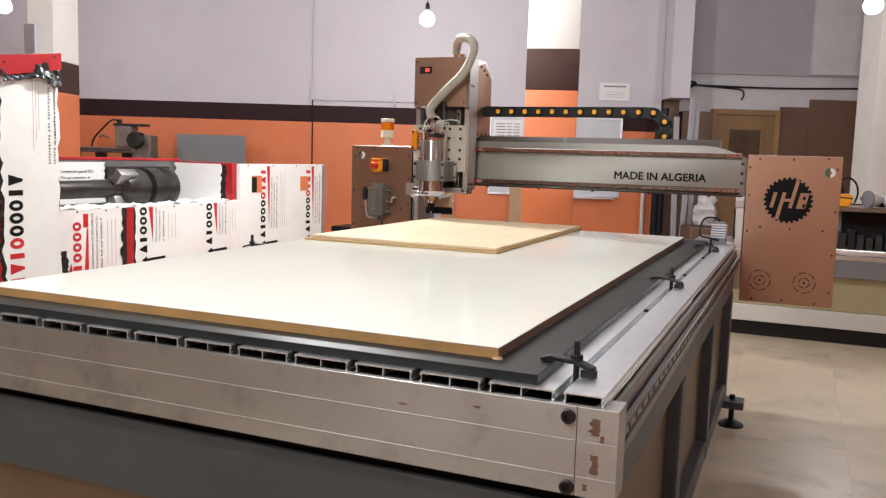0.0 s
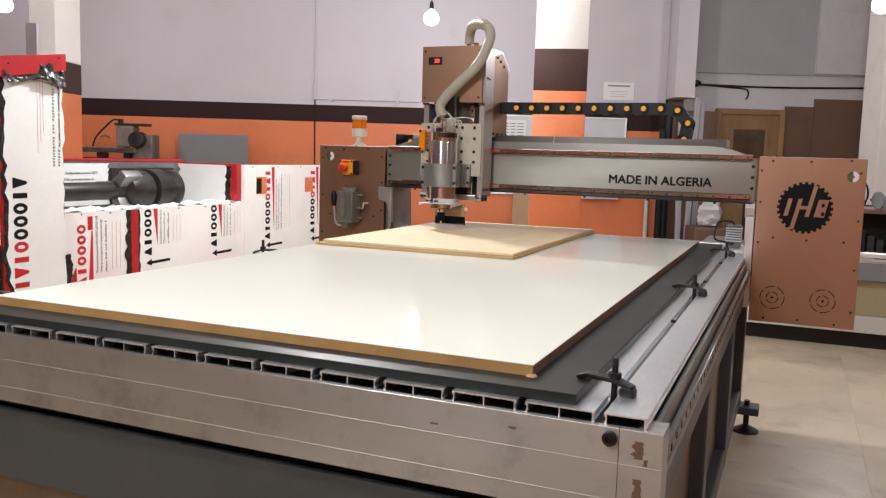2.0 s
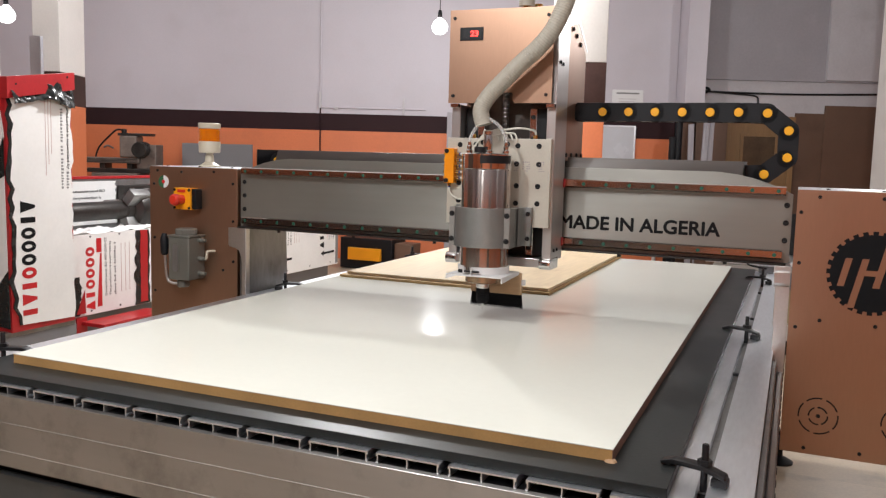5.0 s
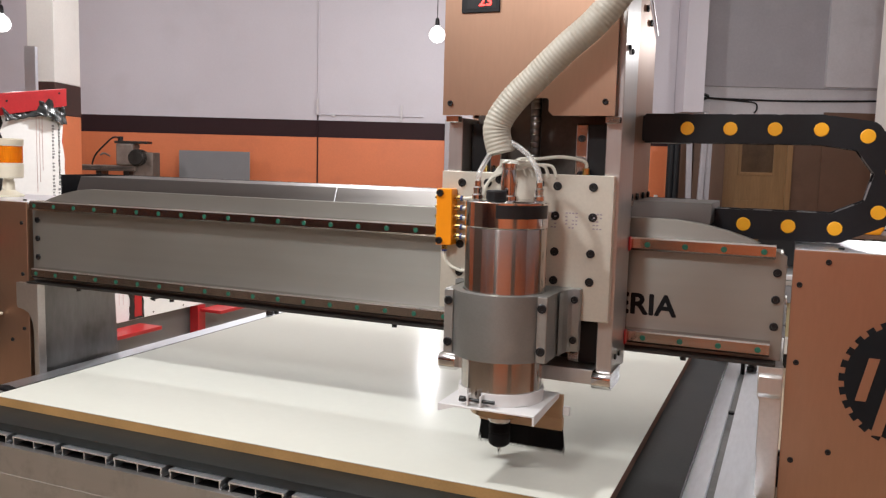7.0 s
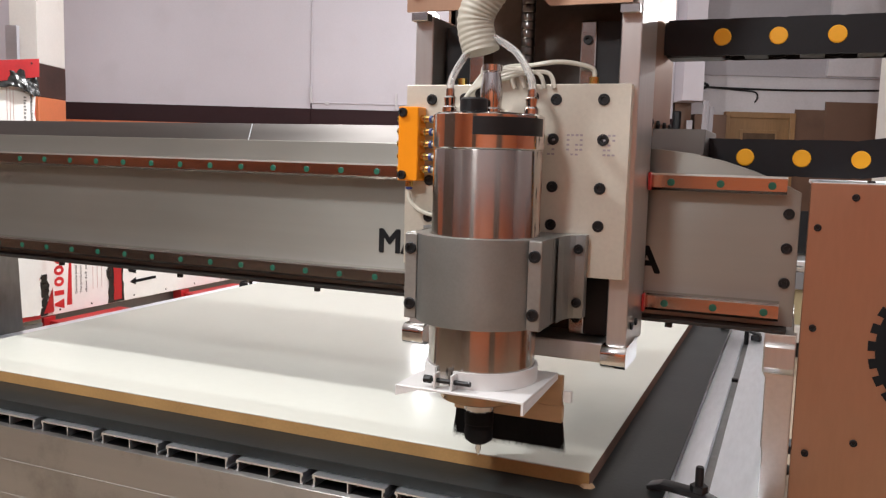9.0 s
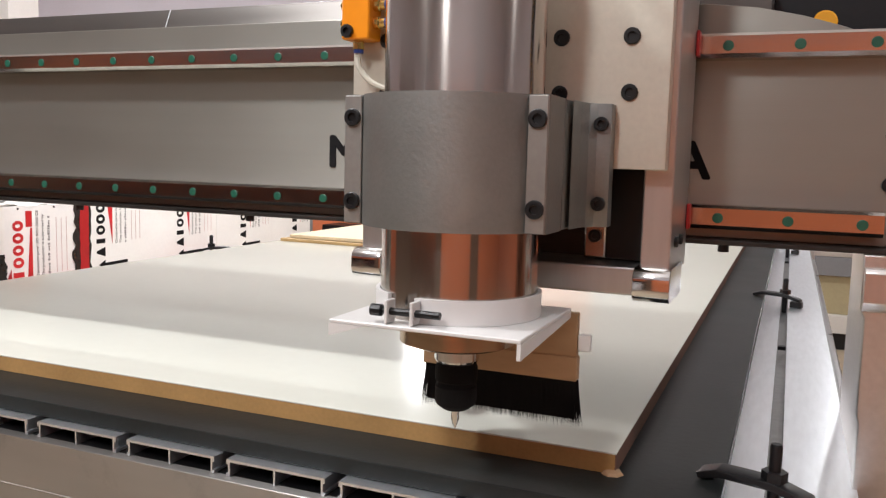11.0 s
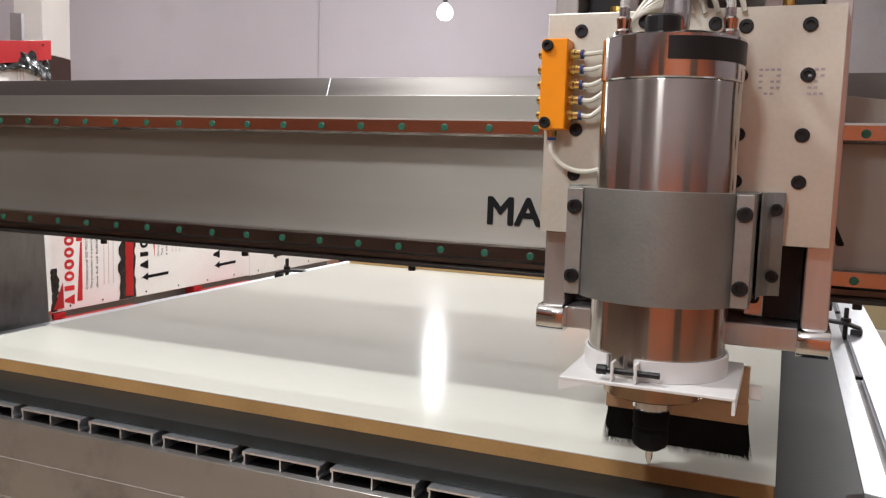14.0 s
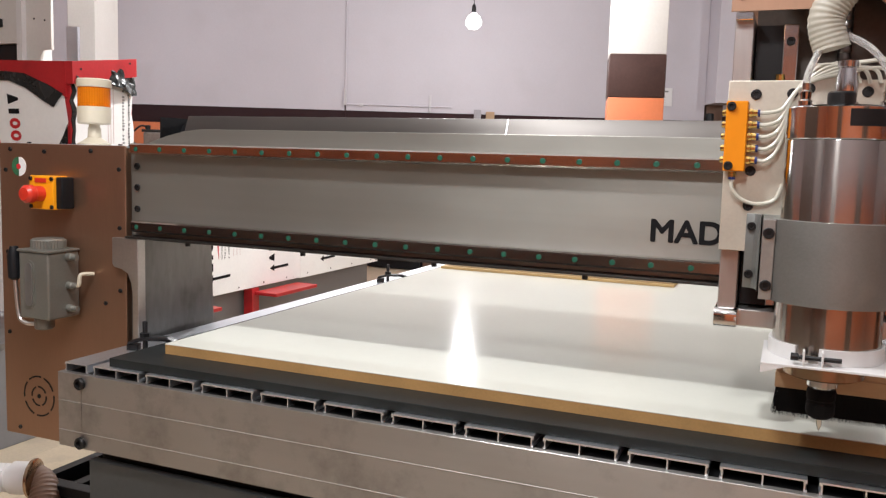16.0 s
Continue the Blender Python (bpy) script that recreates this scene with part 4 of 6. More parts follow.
    part("stop_plate", box(-0.312, -0.280, 0.1560, 0.1578, 1.118, 1.127, 0.0005, 1), ESTOP_RED, left)
    part("stop_stem", cyl((-0.297, 0.138, 1.095), 0.016, 0.021, "y", 20), ESTOP_RED, left)
    part("stop_button", lathe([(0.0, -0.044), (0.013, -0.0425), (0.0185, -0.036), (0.019, -0.024), (0.015, -0.019)], (-0.297, 0.158, 1.095), "y", 28), ESTOP_RED, left, "red mushroom button")
    for dx in (-0.326, -0.268):
        for dz in (1.068, 1.126):
            put("stop_screw", SCREW_SMALL, (dx + 0.002, 0.1585, dz), left)
    # hand pump for oil
    pump = part("pump_body", box(-0.318, -0.236, 0.118, 0.1985, 0.838, 0.976, 0.004, 3), PUMP_GREY, left, "grey cast oil pump body")
    part("pump_lid", box(-0.321, -0.233, 0.115, 0.1984, 0.9765, 0.982, 0.002), PUMP_GREY, left)
    knurl = [(-0.277 + (0.0345 if k % 2 else 0.0330) * math.cos(k * math.pi / 36), 0.157 + (0.0345 if k % 2 else 0.0330) * math.sin(k * math.pi / 36)) for k in range(72)]
    part("pump_cap", join(prism(knurl, 0.9825, 1.0, "xy"), lathe([(0.033, 1.0), (0.030, 1.003), (0.010, 1.004)], (-0.277, 0.157, 0), n=36)), PUMP_GREY, left, "round knurled filler cap")
    part("sight_glass", prism(arc(-0.288, 0.945, 0.010, 0, 180, 10) + arc(-0.288, 0.875, 0.010, 180, 360, 10), 0.1145, 0.1185, "xz"), DARK_STEEL, left, "dark sight glass")
    part("sight_rim", prism(arc(-0.288, 0.945, 0.015, 0, 180, 10) + arc(-0.288, 0.875, 0.015, 180, 360, 10), 0.1160, 0.1192, "xz"), PUMP_GREY, left)
    part("pump_lever", tube([(-0.338, 0.125, 0.94), (-0.336, 0.125, 0.90), (-0.328, 0.125, 0.84), (-0.312, 0.127, 0.826), (-0.296, 0.135, 0.824)], 0.0045, 10), ALU, left, "metal pump lever")
    part("lever_grip", lathe([(0.007, 0.915), (0.012, 0.92), (0.014, 0.965), (0.008, 0.985)], (-0.339, 0.125, 0), n=14), PLASTIC, left, "black grip")
    part("pump_bottom", cyl((-0.285, 0.150, 0.812), 0.020, 0.0255, "z", 18, 0.003), PUMP_GREY, left)
    for z in (0.966, 0.906, 0.858):
        part("oil_fitting", lathe([(0.008, 0), (0.008, 0.012), (0.006, 0.014), (0.006, 0.026)], (-0.236, 0.168, z), "x", 12), PUMP_GREY, left)
    part("oil_elbow", tube([(-0.212, 0.168, 0.906), (-0.206, 0.168, 0.910), (-0.205, 0.169, 0.924), (-0.203, 0.174, 0.931), (-0.195, 0.197, 0.930)], 0.0042, 10), CREAM, left)
    # signal tower
    sx, sy = -0.321, 0.33
    tower = part("tower_foot", lathe([(0.036, 1.1995), (0.036, 1.203), (0.026, 1.208), (0.015, 1.216), (0.014, 1.236), (0.012, 1.24), (0.012, 1.246)], (sx, sy, 0), n=28), CREAM, left, "cream signal lamp foot")
    part("tower_base", lathe([(0.033, 1.246), (0.0355, 1.249), (0.0365, 1.281), (0.035, 1.2845)], (sx, sy, 0), n=32), CREAM, left)
    ribs = [(sx + (0.0345 if k % 2 else 0.0337) * math.cos(k * math.pi / 40), sy + (0.0345 if k % 2 else 0.0337) * math.sin(k * math.pi / 40)) for k in range(80)]
    part("tower_lens", prism(ribs, 1.285, 1.3275, "xy"), AMBER, left, "amber lens")
    part("tower_cap", lathe([(0.0365, 1.328), (0.037, 1.330), (0.037, 1.344), (0.034, 1.3465)], (sx, sy, 0), n=32), CREAM, left)
    # cable trough behind the beam
    part("trough", prism([(0.425, 1.195), (0.300, 1.195), (0.300, 1.199), (0.421, 1.199), (0.421, 1.262), (0.425, 1.262)], -0.10, 1.36, "yz"), BLACK, g, "black cable trough")
    part("trough_end", box(-0.104, -0.101, 0.296, 0.425, 1.195, 1.262), BLACK, g)
    return g


GANTRY = gantry()


# ---------------------------------------------------------------- the spindle carriage
def carriage():
    c = thing("spindle_carriage", (1.195, 0.10, 0.87), "router spindle carriage with steel spindle and bronze head cover", "spindle")
    # upright bars and their feet
    for x0, x1, f in ((1.058, 1.082, -1), (1.318, 1.342, 1)):
        bar = part("side_bar", box(x0, x1, 0.078, 0.186, 0.992, 1.632 if f > 0 else 1.392, 0.0012, 1), BAR, c, "milled aluminium upright")
        a, b = (x0 - 0.003, x1 + 0.003)
        part("bar_foot", prism(arc(0.072, 0.982, 0.010, 180, 270, 6) + [(0.14, 0.972), (0.14, 1.0)] + arc(0.072, 0.990, 0.010, 90, 180, 6), a, b, "yz", 0.001), STEEL, bar, "rounded bright foot")
        part("bar_clip", box(x0 + 0.001, x1 - 0.001, 0.062, 0.0775, 1.384, 1.394, 0.0008, 1), STEEL, bar)
    part("bottom_bar", box(1.0825, 1.3175, 0.082, 0.178, 0.974, 0.998, 0.002), BAR, c)
    part("back_plate", box(1.0825, 1.3175, 0.150, 0.184, 0.998, 1.48), BACK_STEEL, c, "dull brown-grey back plate")
    part("bellows", prism([(0.1495, 1.0)] + [(0.118 + 0.0008 * (k % 2), 1.0 + 0.012 * k) for k in range(33)] + [(0.1495, 1.384)], 1.084, 1.118, "yz"), BLACK, c, "black side seal")
    part("bellows", prism([(0.1495, 1.0)] + [(0.118 + 0.0008 * (k % 2), 1.0 + 0.012 * k) for k in range(33)] + [(0.1495, 1.384)], 1.282, 1.316, "yz"), BLACK, c)
    for x in (1.128, 1.272):
        rail = part("lift_rail", box(x - 0.010, x + 0.010, 0.114, 0.1495, 1.0, 1.385, 0.002), RAIL, c, "vertical guide rail")
        for k in range(7):
            put("rail_hole", SCREW_MID, (x, 0.1138, 1.02 + 0.057 * k), rail)
    part("ball_screw", lathe([(0.0085, 0.998)] + [q for k in range(46) for q in ((0.0086, 1.0 + 0.0105 * k), (0.0088, 1.002 + 0.0105 * k), (0.0086, 1.0075 + 0.0105 * k), (0.0076, 1.0090 + 0.0105 * k))] + [(0.0085, 1.486)], (1.194, 0.118, 0), n=20), SCREW_STEEL, c, "threaded ball screw")
    # head cover
    head = part("head_cover", prism([(0.066, 1.49), (0.066, 1.632), (0.30, 1.632), (0.40, 1.566), (0.40, 1.396), (0.19, 1.396), (0.19, 1.49)], 1.0555, 1.317, "yz", 0.001), GOLD, c, "bronze head cover")
    part("cover_front", prism([(1.053, 1.395), (1.176, 1.395), (1.176, 1.419), (1.179, 1.422), (1.227, 1.422), (1.230, 1.419), (1.230, 1.402), (1.237, 1.395), (1.3325, 1.395), (1.3325, 1.633), (1.053, 1.633)], 0.0615, 0.0655, "xz"), GOLD, head)
    part("side_cover", prism([(0.19, 1.252), (0.19, 1.600), (0.28, 1.628), (0.33, 1.600), (0.40, 1.552), (0.40, 1.252)], 1.322, 1.334, "yz", 0.0008), GOLD, head, "bronze side cover")
    part("side_cover", prism([(0.19, 1.252), (0.19, 1.600), (0.28, 1.628), (0.33, 1.600), (0.40, 1.552), (0.40, 1.252)], 1.058, 1.070, "yz", 0.0008), GOLD, head)
    part("cover_lid", prism([(0.19, 1.602), (0.20, 1.634), (0.305, 1.634), (0.405, 1.566), (0.405, 1.560), (0.30, 1.628)], 1.335, 1.337, "yz"), ALU_BED, head)
    for x, z in ((1.066, 1.612), (1.318, 1.612), (1.066, 1.414), (1.318, 1.416)):
        put("screw", SCREW_SMALL, (x, 0.0612, z), head)
    for y, z in ((0.245, 1.603), (0.285, 1.590), (0.33, 1.572), (0.215, 1.268), (0.27, 1.268), (0.33, 1.268), (0.385, 1.268)):
        put("side_screw", SCREW_MID, (1.3345, y, z), head, (0, 0, radians(90)))
    for y, z in ((0.10, 1.50), (0.125, 1.497), (0.10, 1.02), (0.13, 1.02)):
        put("bar_screw", SCREW_SMALL, (1.3425, y, z), head, (0, 0, radians(90)))
    part("display", box(1.082, 1.146, 0.0585, 0.0614, 1.555, 1.588, 0.0008, 1), PLASTIC, head, "black display frame")
    part("display_window", box(1.092, 1.140, 0.0578, 0.0584, 1.561, 1.583), BLACK, head)
    part("display_digits", turned(letters("23", 0.0215, 0.0150, 0.02), Matrix.Translation((1.1115, 0.0576, 1.5645))), DIGIT, head, "red lit digits")
    for x, y in ((1.225, 0.17), (1.252, 0.19)):
        part("gland", lathe([(0.013, 1.6345), (0.013, 1.646), (0.010, 1.648), (0.011, 1.662)], (x, y, 0), n=14), BRASS, head, "brass cable gland")
    # moving plate
    plate = part("lift_plate", prism([(1.056, 1.080), (1.337, 1.080), (1.337, 1.305), (1.215, 1.305), (1.2115, 1.3085), (1.2115, 1.326), (1.1545, 1.326), (1.1525, 1.3085), (1.149, 1.305), (1.056, 1.305)], 0.060, 0.0765, "xz", 0.0008), MILLED, c, "milled aluminium lift plate with black screws")
    part("lift_block", box(1.10, 1.30, 0.0768, 0.112, 1.10, 1.29, 0.002), MILLED, c)
    for x, z in ((1.091, 1.287), (1.135, 1.288), (1.155, 1.294), (1.25, 1.287), (1.306, 1.287), (1.248, 1.241), (1.307, 1.241), (1.249, 1.185), (1.306, 1.185), (1.249, 1.140), (1.306, 1.141), (1.090, 1.187), (1.090, 1.141), (1.222, 1.290)):
        put("screw", SCREW_BIG, (x, 0.0608, z), plate)
    speck = mesh_of("stamp_dot", box(-0.0017, 0.0017, -0.0004, 0.0, -0.0011, 0.0011), STAMP)
    for cx, cols, gaps in ((1.243, 2, (1, 6)), (1.266, 4, (5, 6, 9, 13, 16, 19)), (1.309, 3, (4, 8, 11))):
        for k in range(5 * cols):
            if k not in gaps:
                put("stamp_dot", speck, (cx + 0.0052 * (k % cols), 0.0599, 1.246 - 0.0056 * (k // cols)), plate)
    # clamp round the spindle
    ax, ay = 1.193, -0.012
    front = [(1.113, 0.022), (1.113, -0.052), (1.1145, -0.0535), (1.1285, -0.0535)] + arc(ax, ay, 0.0775, 213, 327, 20) + [(1.2575, -0.0535), (1.2715, -0.0535), (1.273, -0.052), (1.273, 0.022)]
    cl = part("spindle_clamp", prism(front[1:-1] + [(1.273, -0.0125)] + [(ax + 0.0628, -0.0125)] + arc(ax, ay, 0.0628, 360, 180, 28)[1:-1] + [(ax - 0.0628, -0.0125), (1.113, -0.0125)], 1.0335, 1.131, "xy"), CAST, c, "grey blasted spindle clamp")
    part("clamp_back", prism([(1.113, -0.0115), (ax - 0.0628, -0.0115)] + arc(ax, ay, 0.0628, 180, 0, 28)[1:-1] + [(ax + 0.0628, -0.0115), (1.273, -0.0115), (1.276, 0.0598), (1.110, 0.0598)], 1.034, 1.1305, "xy"), CAST, c)
    for f, x0 in ((1, 1.2765), (-1, 1.1095)):
        ear = [(x0, -0.002), (x0 + f * 0.0008, 0.020), (x0 + f * 0.004, 0.035), (x0 + f * 0.009, 0.0415), (x0 + f * 0.0195, 0.0445), (x0 + f * 0.0195, 0.0598), (x0, 0.0598)]
        part("clamp_ear", prism(ear, 1.0335, 1.131, "xy", 0.0008), CAST, cl)
        for z in (1.052, 1.115):
            put("ear_screw", SCREW_MID, (x0 + f * 0.0125, 0.0420, z), cl)
    for x in (1.1205, 1.2655):
        part("clamp_flange", box(x - 0.0072, x + 0.0072, -0.0562, -0.0536, 1.0342, 1.1303, 0.0006, 1), FLANGE, cl, "milled flange")
        for z in (1.051, 1.114):
            put("screw", SCREW_BIG, (x, -0.0558, z), cl)
    # spindle
    sp = part("spindle_body", lathe([(0.045, 0.962), (0.0615, 0.964), (0.0615, 1.2245), (0.0612, 1.2255)], (ax, ay, 0), n=64), TURNED, c, "polished steel spindle body")
    part("spindle_cap", lathe([(0.0612, 1.2262), (0.0625, 1.2275), (0.0625, 1.263), (0.058, 1.2655), (0.02, 1.266)], (ax, ay, 0), n=64), STEEL, c, "bright spindle cap")
    tape = arc(ax, ay, 0.0634, 274, 358, 20) + arc(ax, ay, 0.0626, 358, 274, 20)
    part("tape", prism(tape, 1.2412, 1.2605, "xy"), BLACK, sp, "black tape strip")
    part("spindle_nose", lathe([(0.040, 0.9395), (0.046, 0.942), (0.046, 0.9618), (0.03, 0.9619)], (ax, ay, 0), n=48), BRONZE, sp, "bronzed collar")
    part("shaft", lathe([(0.0165, 0.925), (0.018, 0.927), (0.018, 0.9393)], (ax, ay, 0), n=28), STEEL, sp)
    nut = part("collet_nut", lathe([(0.010, 0.886), (0.0155, 0.890), (0.0168, 0.894), (0.0168, 0.905), (0.0158, 0.906), (0.0158, 0.909), (0.0170, 0.910), (0.0170, 0.9205), (0.0155, 0.924)], (ax, ay, 0), n=28), BRISTLE, sp, "black collet nut")
    part("cutter", lathe([(0.0005, 0.8695), (0.0032, 0.877), (0.0034, 0.8845), (0.0048, 0.8850), (0.0048, 0.904)], (ax, ay, 0), n=14), STEEL, nut, "steel router bit")
    # fittings on top
    part("plug_ring", lathe([(0.0145, 1.2662), (0.0152, 1.268), (0.0152, 1.279), (0.0135, 1.281)], (ax - 0.005, ay - 0.036, 0), n=22), BLACK, sp, "black plug ring")
    part("connector", lathe([(0.015, 1.2662), (0.015, 1.271), (0.0115, 1.273), (0.0130, 1.292), (0.0100, 1.310), (0.0100, 1.312), (0.0115, 1.313), (0.0115, 1.320)], (ax + 0.001, ay + 0.002, 0), n=24), STEEL, sp, "chromed cable connector")
    for dx, dy in ((-0.043, -0.012), (0.047, 0.006)):
        part("water_fitting", lathe([(0.0085, 1.2662), (0.0085, 1.272), (0.0062, 1.274), (0.0072, 1.283), (0.005, 1.285), (0.005, 1.293)], (ax + dx, ay + dy, 0), n=16), STEEL, sp)
    # big corrugated hose and thin tubes
    part("hose", tube([(1.225, 0.170, 1.655), (1.229, 0.166, 1.695), (1.260, 0.120, 1.724), (1.322, 0.060, 1.722), (1.368, 0.030, 1.694), (1.376, 0.018, 1.650), (1.350, 0.006, 1.575), (1.314, 0.004, 1.528), (1.268, 0.004, 1.488), (1.224, 0.006, 1.447), (1.187, 0.006, 1.410), (1.167, 0.004, 1.374), (1.175, 0.004, 1.336)], 0.0215, 20, 10, (0.0060, 0.0009)), HOSE, c, "beige corrugated conduit")
    part("water_tube", tube([(ax - 0.043, ay - 0.012, 1.287), (ax - 0.042, ay - 0.010, 1.305), (ax - 0.032, ay + 0.004, 1.332), (ax - 0.022, ay + 0.014, 1.350)], 0.0042, 10), CLEAR_TUBE, c, "clear water tube")
    part("water_tube", tube([(ax + 0.047, ay + 0.006, 1.287), (ax + 0.045, ay + 0.006, 1.306), (ax + 0.026, ay + 0.010, 1.334), (ax - 0.002, ay + 0.014, 1.352)], 0.0042, 10), CLEAR_TUBE, c, "clear water tube")
    # distributor with brass fittings
    man = part("oil_distributor", box(1.0565, 1.0835, 0.036, 0.0598, 1.186, 1.277, 0.0012, 1), ORANGE_ANOD, c, "orange anodised oil distributor")
    for x, z in ((1.063, 1.270), (1.063, 1.193)):
        put("screw", SCREW_MID, (x, 0.0362, z), man)
    for k in range(5):
        z = 1.262 - 0.0153 * k
        part("brass_fitting", lathe([(0.0055, 0), (0.0055, 0.005), (0.0042, 0.006), (0.0042, 0.011)], (1.0837, 0.047, z), "x", 10), BRASS, man)
        part("ring", lathe([(0.0048, 0), (0.0048, 0.003)], (1.0948, 0.047, z), "x", 10), BLUE, man)
        part("plug", lathe([(0.0035, 0), (0.0045, 0.002), (0.0045, 0.005)], (1.0512, 0.047, z), "x", 10), BRASS, man)
        part("air_tube", tube([(1.0975, 0.047, z), (1.110, 0.047, z + 0.001), (1.124, 0.050, z + 0.006 + 0.004 * k), (1.140, 0.054, 1.292), (1.165 + 0.008 * k, 0.055, 1.322 - 0.002 * k), (1.19 + 0.012 * k, 0.056, 1.318), (1.20 + 0.012 * k, 0.056, 1.300)], 0.0026, 8), TUBE, c, "thin milky oil tube")
    part("brass_fitting", lathe([(0.005, 0), (0.005, 0.007)], (1.068, 0.047, 1.1785), "z", 10), BRASS, man)
    part("ring", lathe([(0.0045, 0), (0.0045, 0.003)], (1.068, 0.047, 1.1752), "z", 10), BLUE, man)
    part("air_tube", tube([(1.068, 0.047, 1.176), (1.069, 0.047, 1.163), (1.080, 0.050, 1.150), (1.10, 0.054, 1.144), (1.122, 0.056, 1.150), (1.130, 0.056, 1.17)], 0.0026, 8), TUBE, c)
    part("air_tube", tube([(1.160, 0.08, 1.310), (1.180, 0.075, 1.326), (1.215, 0.070, 1.328), (1.25, 0.075, 1.332), (1.283, 0.09, 1.326), (1.286, 0.092, 1.312)], 0.0028, 8), TUBE, c)
    part("brass_fitting", lathe([(0.006, 0), (0.006, 0.010)], (1.286, 0.092, 1.3055), "z", 10), BRASS, c)
    part("brass_fitting", lathe([(0.006, 0), (0.006, 0.010)], (1.118, 0.092, 1.3055), "z", 10), BRASS, c)
    # dust shoe
    shoe = part("shoe_plate", join(box(1.122, 1.270, -0.092, 0.046, 0.9625, 0.9655, 0.0006, 1), prism([(-0.092, 0.9625), (-0.092, 0.951), (-0.089, 0.951), (0.046, 0.9575), (0.046, 0.9625)], 1.2672, 1.270, "yz"),
                                   prism([(1.122, 0.9625), (1.122, 0.953), (1.150, 0.9625)], -0.092, -0.0905, "xz")), WHITE_PLASTIC, c, "white dust shoe plate")
    ring = arc(ax, ay, 0.0652, 262, 598, 48) + arc(ax, ay, 0.0622, 598, 262, 48)
    part("shoe_ring", prism(ring, 0.9658, 0.984, "xy"), WHITE_PLASTIC, shoe, "white band round the spindle")
    for x in (1.168, 1.188):
        part("ring_lug", box(x - 0.0012, x + 0.0012, -0.091, -0.077, 0.966, 0.983, 0.0005, 1), WHITE_PLASTIC, shoe)
    part("ring_screw", lathe([(0.0045, -0.008), (0.0045, 0.0), (0.0022, 0.001), (0.0028, 0.004), (0.0028, 0.046)], (1.162, -0.085, 0.9745), "x", 10), BLACK, shoe, "black tightening screw")
    part("brush_board", box(1.140, 1.276, 0.0455, 0.0535, 0.905, 0.9615, 0.001), BRUSH_WOOD, shoe, "brown brush board")
    part("brush_strip", box(1.139, 1.277, 0.0442, 0.0545, 0.9045, 0.925, 0.0008, 1), BRUSH_WOOD, shoe)
    rng = random.Random(5)
    bits = bmesh.new()
    for k in range(900):
        x, y = 1.141 + 0.136 * rng.random(), 0.0452 + 0.0085 * rng.random()
        dx, dy, zl = rng.gauss(0.004 * (x - 1.2) / 0.07, 0.0015), rng.gauss(0, 0.002), 0.866 + rng.gauss(0, 0.0012)
        a = bits.verts.new((x - 0.0007, y, 0.9046)), bits.verts.new((x + 0.0007, y, 0.9046)), bits.verts.new((x, y + 0.0012, 0.9046)), bits.verts.new((x + dx, y + dy, zl))
        for i, j in ((0, 1), (1, 2), (2, 0)):
            bits.faces.new((a[i], a[j], a[3]))
    brush = part("bristles", bits, BRISTLE, shoe, "black bristles")
    brush["kind"] = "stuff"
    part("bristle_core", box(1.143, 1.276, 0.047, 0.052, 0.872, 0.9044), BRISTLE, shoe)
    part("shoe_tab", box(1.2765, 1.287, 0.046, 0.052, 0.930, 0.944, 0.0008, 1), WHITE_PLASTIC, shoe)
    # red seals on the beam rails
    for z in (1.1935, 1.0375):
        for x0, x1 in ((1.3425, 1.3455), (1.0545, 1.0575)):
            part("rail_seal", box(x0, x1, 0.172, 0.187, z - 0.0115, z + 0.0115, 0.001), RED_PAINT, c, "red rail seal")
        part("bearing_block", box(1.075, 1.325, 0.1842, 0.1872, z - 0.016, z + 0.016), DARK_STEEL, c)
    part("rear_bridge", box(1.075, 1.317, 0.186, 0.40, 1.2665, 1.395, 0.003), DARK_STEEL, c)
    bk = part("chain_bracket", box(1.3375, 1.412, 0.3045, 0.3555, 1.362, 1.413, 0.002), PLASTIC, c, "black chain end bracket")
    return c


CARRIAGE = carriage()

# ---------------------------------------------------------------- cable chain, link by link
PITCH, LOOP, Z_LOW = 0.0704, 0.080, 1.2275
X_FIX, CHAIN_Y = -0.078, 0.330
RUN = 2.220


def chain_link():
    side = arc(0, 0, 0.0245, 90, 270, 10) + arc(PITCH - 0.012, 0, 0.0245, -90, 90, 10)
    bits = []
    for a, b in ((-0.030, -0.026), (0.026, 0.030)):
        bits.append(prism(side, a, b, "xz"))
    bits.append(prism(arc(PITCH, 0, 0.0225, 0, 360, 18)[:-1], -0.0258, -0.0225, "xz"))
    bits.append(prism(arc(PITCH, 0, 0.0225, 0, 360, 18)[:-1], 0.0225, 0.0258, "xz"))
    bits.append(box(0.012, 0.043, -0.026, 0.026, 0.0195, 0.0235, 0.001, 1))
    bits.append(box(0.012, 0.043, -0.026, 0.026, -0.0235, -0.0195, 0.001, 1))
    return join(*bits)


CHAIN = thing("cable_chain", (0.708, CHAIN_Y, Z_LOW), "black cable chain with yellow pivot caps", "cable chain")
LINK_MESH = mesh_of("link", chain_link(), PLASTIC)
PIN_MESH = mesh_of("pivot_cap", turned(lathe([(0.0115, 0), (0.0115, 0.0012), (0.010, 0.0022)], n=18), Matrix.Rotation(radians(90), 4, "X")), YELLOW)
LINKS = []
for k in range(31):
    link = new("link", LINK_MESH)
    link.parent = CHAIN
    pin = new("pivot_cap", PIN_MESH)
    pin.parent, pin.location = link, (0, -0.030, 0)
    LINKS.append(link)


